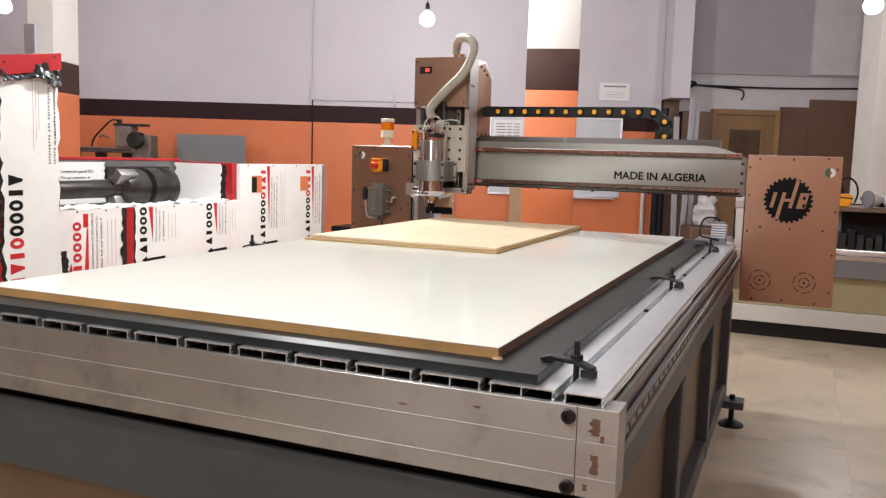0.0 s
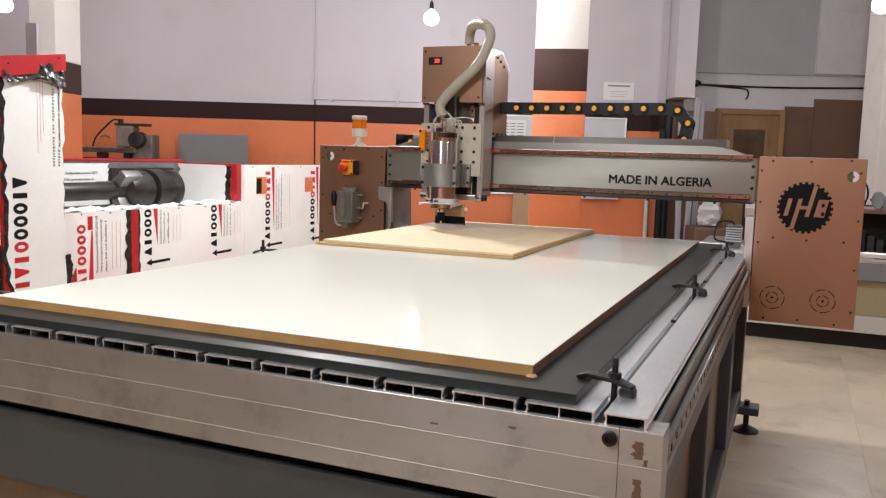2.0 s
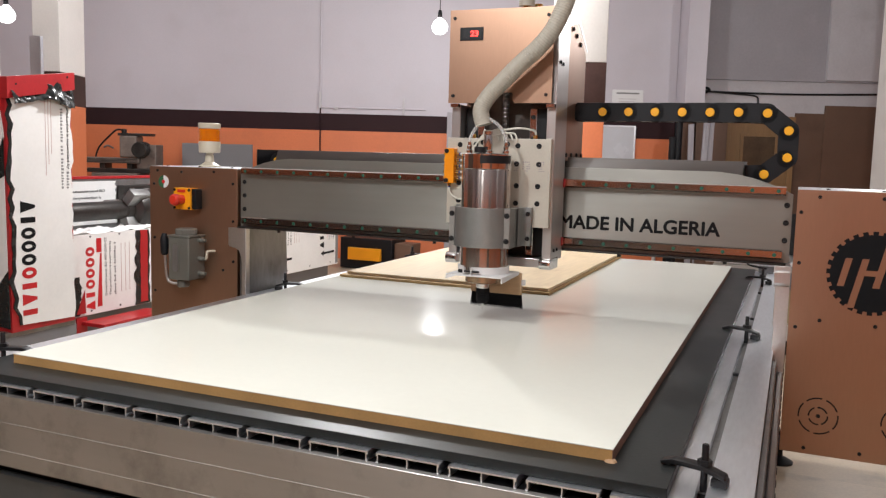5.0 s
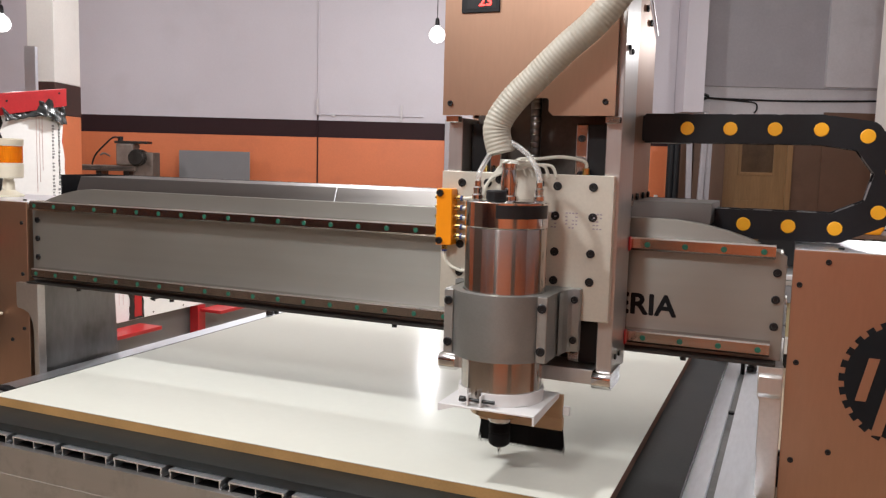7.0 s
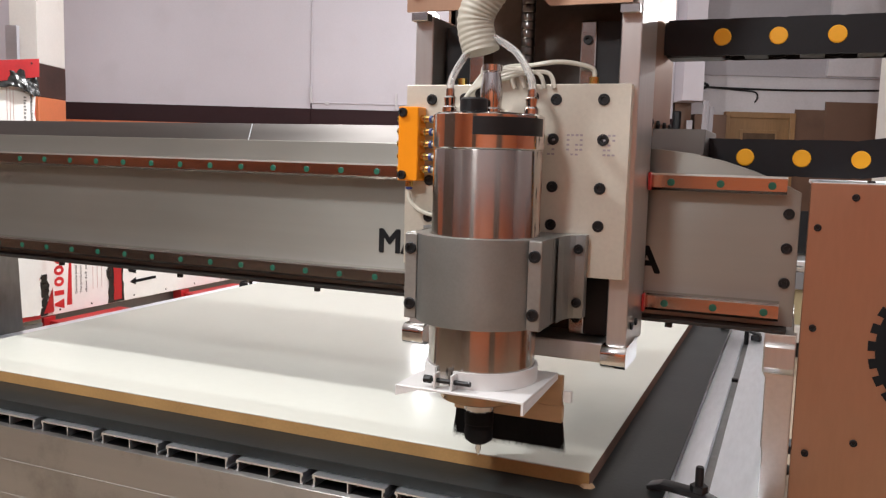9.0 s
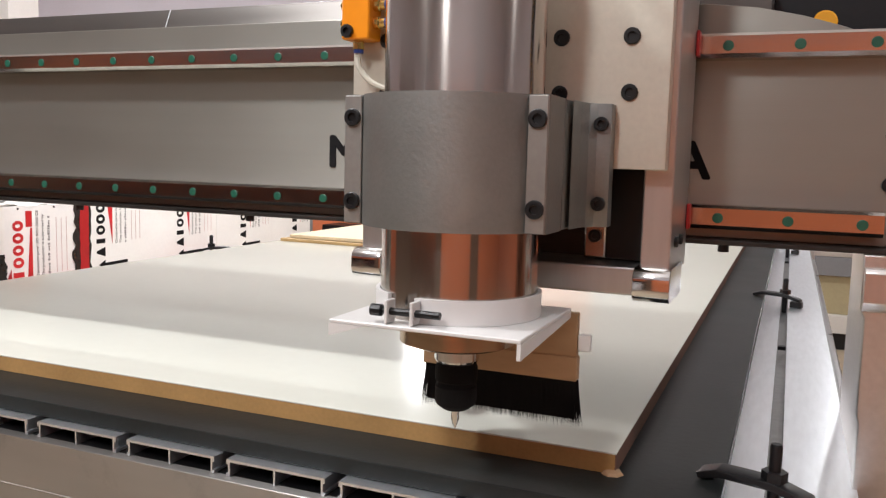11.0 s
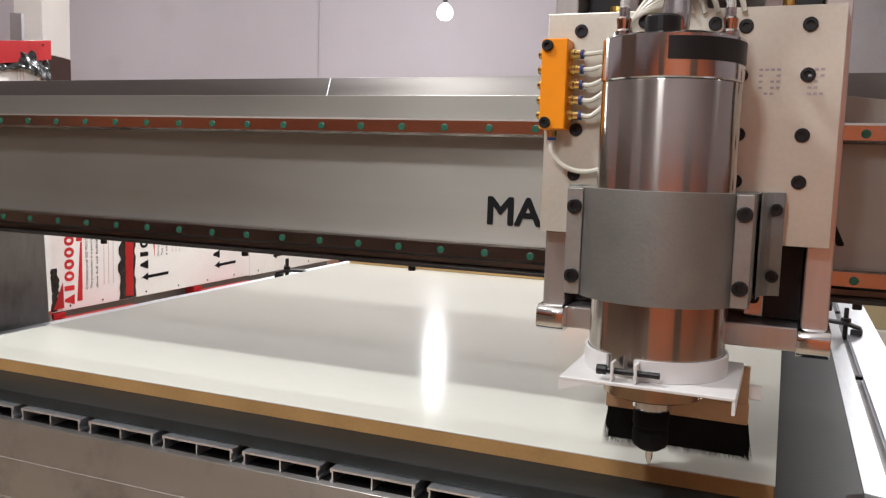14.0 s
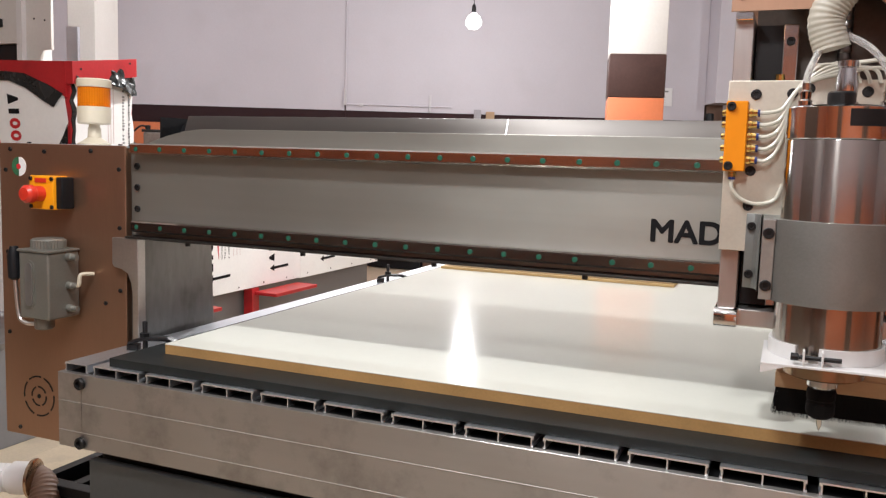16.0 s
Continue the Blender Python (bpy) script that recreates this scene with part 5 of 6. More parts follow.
def link_pose(k, dx):
    """The pose of link k in the chain's space when the carriage stands dx from its rest."""
    xe = 1.352 + dx
    xa = (RUN - math.pi * LOOP + X_FIX + xe) / 2

    def spot(s):
        if s < xa - X_FIX:
            return X_FIX + s, 0.0
        s -= xa - X_FIX
        if s < math.pi * LOOP:
            return xa + LOOP * math.sin(s / LOOP), LOOP - LOOP * math.cos(s / LOOP)
        return xa - (s - math.pi * LOOP), 2 * LOOP

    (x0, z0), (x1, z1) = spot((k + 0.7) * PITCH), spot((k + 1.7) * PITCH)
    return pose(x0 - 0.708, 0, z0, 0, -math.degrees(math.atan2(z1 - z0, x1 - x0)), 0)


# ---------------------------------------------------------------- the wrapped machine beside the router
def name_shapes(place, n_dark, n, high, step, holder):
    """Plain shapes in a row in place of the maker's name: dark ones first, then red. place(a, h): a along the row, h across it."""
    kinds = "tbrrrrbtb"
    for k in range(n):
        lo, w = k * step + step * 0.06, step * 0.86
        cx, kind = lo + w / 2, kinds[k % 9]
        if kind == "t":
            outline = [(lo, 0), (cx - w * 0.12, high), (cx + w * 0.12, high), (lo + w, 0)]
        elif kind == "b":
            outline = [(cx - w * 0.24, 0), (cx + w * 0.24, 0), (cx + w * 0.24, high), (cx - w * 0.24, high)]
        else:
            ring = [(cx + math.cos(radians(91 + 358 * j / 20)) * w * 0.5, high / 2 + math.sin(radians(91 + 358 * j / 20)) * high * 0.5) for j in range(21)]
            outline = ring + [(cx + (a - cx) * 0.36, high / 2 + (h - high / 2) * 0.50) for a, h in ring[::-1]]
        part("name_shape", place(outline), INK_BLACK if k < n_dark else INK_RED, holder)


def upward(words, width, height, x, y, z):
    """Small lettering that reads upwards on a face that looks to +x, its foot on the line y."""
    bm = letters(words, width, height, 0)
    bm.transform(Matrix.Translation((x, y, z)) @ Matrix(((0, -1, 0, 0), (0, 0, -1, 0), (1, 0, 0, 0), (0, 0, 0, 1))))
    return bm


def film_print(holder, y, z0, x, long_, tag=False):
    """A block of the film's print, reading upwards on a wall that looks to +x."""
    e = x + 0.0012
    n = min(9, int((long_ - z0 + 0.02) / 0.056))
    name_shapes(lambda pts: prism([(y - 0.004 - h, z0 - 0.015 + a) for a, h in pts], x + 0.0002, e, "yz"), 5 if not tag else 0, n, 0.058, 0.056, holder)
    if tag:
        part("red_block", box(x + 0.0002, e, y + 0.010, y + 0.044, long_ - 0.085, long_ - 0.012), INK_RED, holder)
    part("red_stripe", prism([(y + 0.045, z0 + 0.05), (y + 0.047, long_ - 0.002), (y + 0.012, long_ - 0.002)] if not tag else [(y + 0.012, z0), (y + 0.044, z0), (y + 0.044, long_ - 0.09), (y + 0.034, long_ - 0.09)], x + 0.0002, e, "yz"), INK_RED, holder)
    room = long_ - 0.012 - (z0 + 0.05)
    full = room > 0.3
    for j, (words, part_of, share) in enumerate((("Composite panel ISO 9001:2000 CE", "Composite panel ISO", 1.0), ("The production is supervised by", "The production is", 0.94))):
        text = words if full else part_of
        wide = min(room, 0.0115 * len(text)) * share
        part("lettering", upward(text, wide, 0.0175, x + 0.0010, y + 0.082 + 0.030 * j, z0 + 0.05), INK_GREY, holder, "small grey lettering")
    rng = random.Random(int(y * 100))
    z = z0 + 0.05
    while z < z0 + 0.05 + room * 0.9:
        step = rng.choice((0.007, 0.009, 0.011))
        part("small_print", box(x + 0.0002, e, y + 0.130 + rng.choice((0, 0.004)), y + 0.142, z, z + step), INK_GREY, holder)
        z += step + rng.choice((0.003, 0.003, 0.004, 0.012))
    for j in range(3):
        part("faded_line", box(x + 0.0002, e, y + 0.18 + 0.03 * j, y + 0.182 + 0.03 * j, z0 + 0.06, long_ - 0.05), INK_PINK, holder)


def arrow(holder, y, z, x, s=0.20):
    pts = [(y - 0.0, z), (y + 0.045, z + 0.022), (y + 0.045, z + 0.008), (y + s, z + 0.012), (y + s, z - 0.004), (y + 0.045, z - 0.008), (y + 0.045, z - 0.020)]
    part("arrow", prism(pts, x + 0.0002, x + 0.0012, "yz"), INK_BLACK, holder)


def ragged(y0, y1, z0, z1, seed, amount=0.02, n=14):
    rng = random.Random(seed)
    a = [(y0 + rng.uniform(-amount, amount), z0 + (z1 - z0) * k / n) for k in range(n + 1)]
    b = [(y1 + rng.uniform(-amount, amount) * 0.5, z1 - (z1 - z0) * k / n) for k in range(n + 1)]
    return a + b


def wrapped_machine():
    X = -1.78
    m = thing("wrapped_machine", (-2.1, 3.0, 0), "red machine bed clad in white film-covered panels with torn film", "machine")
    low = part("low_panel", box(X - 0.03, X, 1.885, 3.507, 0.395, 0.812, 0.002), FILM, m, "white film-covered side panel")
    high = part("high_panel", box(X - 0.03, X, 3.509, 4.615, 0.390, 1.063, 0.002), FILM, m, "white film-covered taller panel")
    part("window", box(X + 0.0003, X + 0.0015, 3.64, 3.76, 0.86, 0.98), ORANGE, high, "square cut-out")
    part("window_mark", box(X + 0.0016, X + 0.0022, 3.64, 3.70, 0.865, 0.97), BLACK, high)
    part("window", box(X + 0.0003, X + 0.0015, 4.26, 4.37, 0.86, 0.97), ORANGE, high, "square cut-out")
    part("end_tape", box(X + 0.0003, X + 0.0015, 4.575, 4.612, 0.40, 1.06), INK_GREY, high)
    for y in (2.62, 3.215, 3.81, 4.405):
        film_print(high if y > 3.5 else low, y, 0.545, X, 0.808 if y < 3.5 else 1.05)
        arrow(high if y > 3.5 else low, y - 0.05, 0.492, X)
    film_print(low, 2.13, 0.43, X, 0.80, True)
    part("tear_edge", prism(ragged(2.415, 2.52, 0.398, 0.81, 3, 0.014), X + 0.0015, X + 0.0035, "yz"), FILM_BACK, low, "black torn film edge")
    part("bare_strip", prism(ragged(2.452, 2.505, 0.41, 0.808, 7, 0.004), X + 0.0037, X + 0.0052, "yz"), RED_PAINT, low, "bare red strip")
    part("tear_edge", prism(ragged(1.985, 2.03, 0.40, 0.60, 9, 0.02), X + 0.0015, X + 0.0035, "yz"), FILM_BACK, low)
    part("bare_strip", prism([(2.0, 0.41), (2.06, 0.41), (2.055, 0.53)], X + 0.0037, X + 0.0052, "yz"), RED_PAINT, low)
    pin = mesh_of("rivet", turned(cyl((0, 0, 0), 0.005, 0.002, "x", 8), Matrix()), BLACK)
    for y in (2.1, 2.3, 2.6, 2.85, 3.1, 3.35, 3.6, 3.9, 4.2, 4.5):
        put("rivet", pin, (X, y, 0.415), m)
        put("rivet", pin, (X, y, 0.80 if y < 3.5 else 1.05), m)
    # trough top with the spindle and chuck of the machine
    part("deck", box(-2.6, X - 0.031, 1.885, 3.507, 0.74, 0.76), FILM, m, "crumpled white film on the deck")
    crumple = bmesh.new()
    bmesh.ops.create_grid(crumple, x_segments=90, y_segments=14, size=0.5)
    for v in crumple.verts:
        v.co = Vector((-1.90 + 0.24 * v.co.y, 2.72 + 1.56 * v.co.x, 0.812 + 0.026 * noise.noise(Vector((v.co.x * 16, v.co.y * 9, 1))) + 0.010 * noise.noise(Vector((v.co.x * 44, v.co.y * 20, 4)))))
    bmesh.ops.solidify(crumple, geom=crumple.faces[:], thickness=0.002)
    part("loose_film", crumple, FILM, m, "loose white film along the edge")
    back = part("back_panel", box(-2.34, -2.30, 2.15, 3.508, 0.76, 1.068, 0.002), DARK_STEEL, m, "dark steel back wall of the trough")
    part("film_patch", prism(ragged(2.24, 2.81, 0.80, 1.055, 12, 0.02), -2.2995, -2.297, "yz"), FILM, back)
    for j, words in enumerate(("Composite panel ISO", "The production is")):
        bm = letters(words, 0.26 - 0.03 * j, 0.021, 0)
        bm.transform(Matrix.Translation((-2.2958, 2.46, 0.985 - 0.038 * j)) @ Matrix.Rotation(radians(90), 4, "Z"))
        part("lettering", bm, INK_BLACK, back, "small black lettering")
    part("small_print", box(-2.2968, -2.296, 2.46, 2.70, 0.914, 0.926), INK_GREY, back)
    part("dark_slide", box(-2.296, -2.24, 2.82, 3.34, 0.80, 1.03, 0.006), GREASY, back, "dark greasy slide")
    for j in range(4):
        part("slide_rib", box(-2.239, -2.225, 2.86 + 0.12 * j, 2.90 + 0.12 * j, 0.82, 1.01, 0.004), DARK_STEEL, back)
    part("red_edge", prism(ragged(2.16, 2.30, 0.80, 1.06, 31, 0.012), -2.2968, -2.294, "yz"), FILM_BACK, back, "black torn film")
    endp = part("end_frame", box(-2.295, X - 0.031, 3.46, 3.506, 0.76, 1.068, 0.002), RED_PAINT, m, "red end plate of the trough")
    part("film_patch", prism(ragged(-2.29, -1.90, 0.79, 1.058, 15, 0.022), 3.4555, 3.4590, "xz"), FILM, endp, "white film with torn edge")
    part("tear_edge", prism(ragged(-1.93, -1.86, 0.80, 1.05, 16, 0.02), 3.4570, 3.4595, "xz"), FILM_BACK, endp)
    part("top_edge", box(-2.345, -2.295, 2.15, 3.508, 1.0685, 1.085, 0.002), RED_PAINT, m)
    cx, cz = -2.02, 0.905
    part("boring_bar", lathe([(0.05, 1.9), (0.052, 1.905), (0.052, 2.56), (0.06, 2.57), (0.06, 2.62)], (cx, 0, cz), "y", 24), GREASY, m, "dark steel bar")
    chuck = part("chuck", lathe([(0.06, 2.62), (0.10, 2.64), (0.115, 2.68), (0.115, 2.80), (0.09, 2.81), (0.09, 2.83), (0.122, 2.84), (0.122, 2.94), (0.10, 2.96), (0.10, 3.0), (0.120, 3.02), (0.120, 3.05), (0.05, 3.06), (0.05, 3.08)], (cx, 0, cz), "y", 36), GREASY, m, "greasy dark steel chuck")
    for k in range(3):
        a = radians(40 + 120 * k)
        jaw = box(-0.028, 0.028, 2.56, 2.70, 0.05, 0.135, 0.006)
        jaw.transform(Matrix.Translation((cx, 0, cz)) @ Matrix.Rotation(a, 4, "Y"))
        part("jaw", jaw, DARK_STEEL, chuck, "dark chuck jaw")
    # red underframe
    part("base_beam", box(-2.5, -1.86, 1.9, 4.6, 0.10, 0.388, 0.004), GREY_SHEET, m, "grey lower bed")
    for y in (2.0, 2.98):
        part("leg", box(-1.84, -1.776, y, y + 0.07, 0.0, 0.39, 0.004), RED_PAINT, m, "red painted leg")
    for y in (2.03, 3.0):
        part("ledge", box(-1.775, -1.62, y, y + 0.46, 0.350, 0.370, 0.003), RED_PAINT, m, "red painted ledge")
    # tall column with torn film
    col = part("column", box(-2.06, -1.645, 1.515, 1.868, 0.42, 1.55, 0.003), RED_PAINT, m, "tall red column wrapped in film")
    part("column_top", prism([(1.505, 1.455), (1.505, 1.548), (1.872, 1.60), (1.872, 1.520)], -1.66, -1.6205, "yz", 0.001), RED_PAINT, col, "red sloping head plate")
    part("column_front", prism([(-2.10, 1.505), (-2.10, 1.562), (-1.66, 1.548), (-1.66, 1.40), (-1.74, 1.45), (-1.90, 1.495)], 1.5035, 1.514, "xz"), RED_PAINT, col)
    rng = random.Random(21)
    right = [(1.868 + rng.uniform(-0.012, 0.006), 0.44 + 1.08 * k / 26) for k in range(27)]
    left = [(1.538 + rng.uniform(-0.014, 0.012) + 0.03 * max(0, (0.62 - (0.44 + 1.06 * k / 26))) * 4, 0.45 + 1.06 * k / 26) for k in range(26, -1, -1)]
    part("column_film", prism(right + left, -1.644, -1.640, "yz"), FILM, col, "white film with torn edges")
    dark_l = [(q[0] - 0.014 - rng.uniform(0, 0.012), q[1]) for q in left]
    part("torn_edge", prism([(q[0] + 0.02, q[1]) for q in left[::-1]] + dark_l, -1.6445, -1.6405, "yz"), FILM_BACK, col, "black torn film edge")
    flap = bmesh.new()
    bmesh.ops.create_grid(flap, x_segments=48, y_segments=12, size=0.5)
    for v in flap.verts:
        s, w = v.co.x, v.co.y
        v.co = Vector((-1.632 + 0.012 * math.sin(9 * s) + 0.02 * (w + 0.5), 1.70 + 0.35 * s, 1.500 + 0.022 * math.sin(6.5 * s + 0.8) - (0.065 + 0.02 * math.sin(5 * s)) * (w + 0.5) + 0.10 * (s + 0.5) * 0.3))
    for v in flap.verts:
        q = v.co * 42
        v.co += Vector((0.010 * noise.noise(q), 0.006 * noise.noise(q + Vector((5, 0, 0))), 0.012 * noise.noise(q * 0.7 + Vector((0, 9, 0)))))
    bmesh.ops.solidify(flap, geom=flap.faces[:], thickness=0.002)
    part("film_flap", flap, FILM_BACK, col, "curled black film flap")
    name_shapes(lambda pts: prism([(1.570 + h, 1.012 - a) for a, h in pts], -1.6398, -1.6388, "yz"), 5, 9, 0.078, 0.060, col)
    for j in range(3):
        part("faded_line", box(-1.6398, -1.6390, 1.715 + 0.016 * j, 1.717 + 0.016 * j, 1.12 + 0.05 * j, 1.47), INK_PINK, col)
    line = letters("The production is supervised by", 0.335, 0.0165, 0)
    line.transform(Matrix.Translation((-1.6388, 1.832, 1.485)) @ Matrix(((0, -1, 0, 0), (0, 0, 1, 0), (-1, 0, 0, 0), (0, 0, 0, 1))))
    part("lettering", line, INK_BLACK, col, "small black lettering")
    for j in range(2):
        z = 1.47 if j == 0 else 1.138
        while z > 1.06:
            hgt = rng.choice((0.008, 0.010, 0.013, 0.010))
            part("small_print", box(-1.6398, -1.6388, 1.801 + 0.030 * j, 1.811 + 0.030 * j + rng.choice((0, 0.003)), z - hgt * 0.8, z), INK_GREY, col)
            z -= hgt + rng.choice((0.004, 0.004, 0.005, 0.004, 0.016))
    # face towards the router's front
    part("front_film", prism([(-2.08, 0.46), (-1.70, 0.47), (-1.655, 0.62), (-1.66, 1.12), (-1.675, 1.20), (-1.655, 1.30), (-1.675, 1.41), (-1.75, 1.445), (-1.90, 1.49), (-2.09, 1.50)], 1.5085, 1.5125, "xz"), FILM, col, "white film on the front")
    part("front_tear", prism([(-1.82, 1.165), (-1.71, 1.195), (-1.675, 1.25), (-1.655, 1.29), (-1.655, 1.12), (-1.70, 1.10)], 1.506, 1.508, "xz"), FILM_BACK, col, "black torn corner")
    part("front_tear", prism([(-2.10, 1.475), (-1.98, 1.472), (-1.88, 1.44), (-1.78, 1.385), (-1.725, 1.36), (-1.70, 1.39), (-1.672, 1.415), (-1.76, 1.455), (-1.89, 1.502), (-2.0, 1.512), (-2.10, 1.512)], 1.4995, 1.503, "xz"), FILM_BACK, col)
    part("front_tear", prism([(-1.86, 0.46), (-1.645, 0.44), (-1.65, 0.70)], 1.504, 1.508, "xz"), FILM_BACK, col)
    name_shapes(lambda pts: prism([(-2.0 + h + 0.10 * a, 1.42 - a) for a, h in pts], 1.5068, 1.508, "xz"), 2, 5, 0.062, 0.052, col)
    part("red_stripe", prism([(-2.06, 1.17), (-2.035, 1.17), (-2.09, 1.36)], 1.5068, 1.508, "xz"), INK_RED, col)
    put("rivet", pin, (-1.6205, 1.83, 1.575), col)
    put("rivet", pin, (-1.6205, 1.55, 1.52), col)
    hd = part("tool_head", box(-2.80, -2.42, 1.94, 2.10, 1.70, 2.35, 0.002), OFFWHITE, m, "cream head plate above the column")
    part("head_bracket", prism([(-2.38, 1.60), (-2.38, 2.35), (-2.215, 2.35), (-2.215, 1.665), (-2.275, 1.665), (-2.275, 1.655), (-2.30, 1.60)], 1.945, 1.960, "xz", 0.001), OFFWHITE, hd, "cream bracket plate with screws")
    part("head_edge", box(-2.418, -2.381, 1.92, 2.10, 1.60, 2.35, 0.002), WHITE_PLASTIC, hd, "bright plate edge")
    part("head_motor", box(-2.80, -2.422, 1.96, 2.10, 1.555, 1.699, 0.006), BLACK, hd)
    part("head_plug", box(-2.58, -2.53, 1.925, 1.939, 1.78, 1.82, 0.002), BLACK, hd)
    for hx, hz in ((-2.325, 1.815), (-2.255, 1.805)):
        put("head_screw", SCREW_SMALL, (hx, 1.9445, hz), hd)
    part("column_base", box(-2.3, -1.66, 0.9, 1.89, 0.0, 0.40, 0.004), GREY_SHEET, m, "grey machine foot")
    part("column_shelf", box(-2.3, -1.655, 0.9, 1.88, 0.400, 0.424, 0.003), DARK_STEEL, m)
    return m


wrapped_machine()

# metal length standing behind the column
channel = [(-2.045, 4.56), (-1.965, 4.56), (-1.965, 4.60), (-1.975, 4.60), (-1.975, 4.574), (-1.998, 4.574), (-1.998, 4.582), (-2.012, 4.582), (-2.012, 4.574), (-2.035, 4.574), (-2.035, 4.60), (-2.045, 4.60)]
solo("metal_channel", turned(prism(channel, 0, 2.05, "xy", 0.001), HALL), ALU_BED, "upright bright metal channel behind the wrapped column", "profile")


# ---------------------------------------------------------------- things by the back wall
def drill_head():
    d = thing("old_machine", hall(-2.65, 7.7, 0.0), "small old grey-brown milling machine by the wall", "machine")

    def W(bm):
        return turned(bm, HALL)

    part("stand", W(box(-2.9, -2.3, 7.5, 7.9, 0, 0.90, 0.01)), HARDBOARD, d)
    part("saddle", W(box(-2.85, -2.35, 7.5, 7.9, 0.901, 0.985, 0.01)), OLD_GREY, d, "worn grey saddle")
    part("lower_rail", W(box(-3.25, -2.2, 7.58, 7.82, 0.986, 1.03, 0.006)), GREASY, d, "dark slide rail")
    part("table", W(box(-3.25, -2.35, 7.55, 7.85, 1.09, 1.15, 0.008)), OLD_GREY, d, "worn grey table")
    for k in range(3):
        part("table_slot", W(box(-3.24, -2.36, 7.545, 7.5495, 1.100 + 0.015 * k, 1.106 + 0.015 * k)), GREASY, d)
    for u in (-3.1, -2.8, -2.5):
        part("table_foot", W(box(u, u + 0.06, 7.6, 7.8, 1.0305, 1.0895, 0.004)), GREASY, d)
    part("column", W(box(-2.40, -2.18, 7.62, 7.86, 1.0305, 1.30, 0.012)), OLD_GREY, d, "worn grey column")
    part("head", W(box(-2.55, -2.36, 7.52, 7.74, 1.155, 1.39, 0.018)), OLD_GREY, d, "worn grey head")
    part("motor", W(cyl((-2.33, 7.50, 1.24), 0.085, 0.22, "y", 24, 0.012)), GREASY, d, "round dark motor")
    for k in range(5):
        part("motor_fin", W(lathe([(0.088, 0), (0.091, 0.002), (0.091, 0.006), (0.088, 0.008)], (-2.33, 7.53 + 0.032 * k, 1.24), "y", 24)), GREASY, d)
    part("head_top", W(box(-2.58, -2.22, 7.56, 7.72, 1.391, 1.42, 0.004)), GREASY, d)
    part("crank", W(tube([(-2.60, 7.5, 1.25), (-2.66, 7.49, 1.28), (-2.70, 7.48, 1.26)], 0.010, 8)), SCREW_STEEL, d)
    part("knob", W(cyl((-2.53, 7.62, 1.4205), 0.028, 0.045, "z", 14, 0.004)), BLACK, d)
    part("lead", W(tube([(-2.84, 7.6, 1.155), (-2.80, 7.6, 1.26), (-2.70, 7.6, 1.37), (-2.60, 7.6, 1.455), (-2.52, 7.62, 1.44)], 0.010, 8)), BLACK, d, "black lead")
    part("quill", W(cyl((-2.46, 7.62, 1.1505), 0.03, 0.01, "z", 16)), SCREW_STEEL, d)
    return d


drill_head()
solo("grey_sheet", hbox(-2.06, -1.24, 8.15, 8.17, 0.0, 1.335, 0.003), GREY_SHEET, "mid grey sheet standing upright before the orange wall", "panel")


low_box = thing("floor_machine", (-2.78, 7.1, 0), "low black machine with an orange cover on the floor", "machine")
part("body", box(-3.10, -2.46, 6.95, 7.30, 0.0, 0.34, 0.01), PLASTIC, low_box, "black body")
part("cover", box(-2.98, -2.58, 6.90, 6.949, 0.10, 0.235, 0.008), ESTOP_YELLOW, low_box, "orange cover")
part("side_box", box(-2.455, -2.25, 7.0, 7.25, 0.0, 0.30, 0.01), HARDBOARD, low_box)


# ---------------------------------------------------------------- the work bench behind the router
def bench():
    b = thing("work_bench", (2.9, 5.1, 0), "off-white and khaki machine bench with a cluttered top", "bench")
    Y = 4.75
    part("plinth", box(1.10, 5.6, Y + 0.06, 5.75, 0.0, 0.10), BLACK, b, "dark plinth")
    part("lower_panel", box(1.05, 5.6, Y, 5.8, 0.105, 0.215, 0.006), OFFWHITE, b, "off-white lower skirt")
    part("front_panel", box(1.10, 5.6, Y + 0.03, 5.75, 0.216, 0.445, 0.004), KHAKI, b, "khaki front panel")
    part("upper_skirt", box(1.05, 5.6, Y - 0.01, 5.8, 0.446, 0.56, 0.006), GREY_SHEET, b, "grey skirt")
    part("rail", box(1.0, 5.6, Y - 0.03, Y + 0.03, 0.60, 0.63, 0.004), ALU_BED, b, "bright aluminium rail")
    part("top", box(1.05, 5.6, Y - 0.01, 5.8, 0.561, 0.59, 0.004), ALU, b, "metal top")
    for x in (2.0, 3.2, 4.4):
        part("upright", box(x, x + 0.04, 5.3, 5.34, 0.5905, 0.86), GREY_SHEET, b)
    part("shelf", box(1.9, 5.0, 5.1, 5.6, 0.861, 0.89, 0.004), HARDBOARD, b, "dark shelf board")
    part("back_board", box(1.3, 5.0, 5.601, 5.62, 0.5905, 0.90, 0.003), BLACK, b, "dark back board")
    return b


bench()
rng = random.Random(11)
shelf_z, top_z = 0.8905, 0.5905


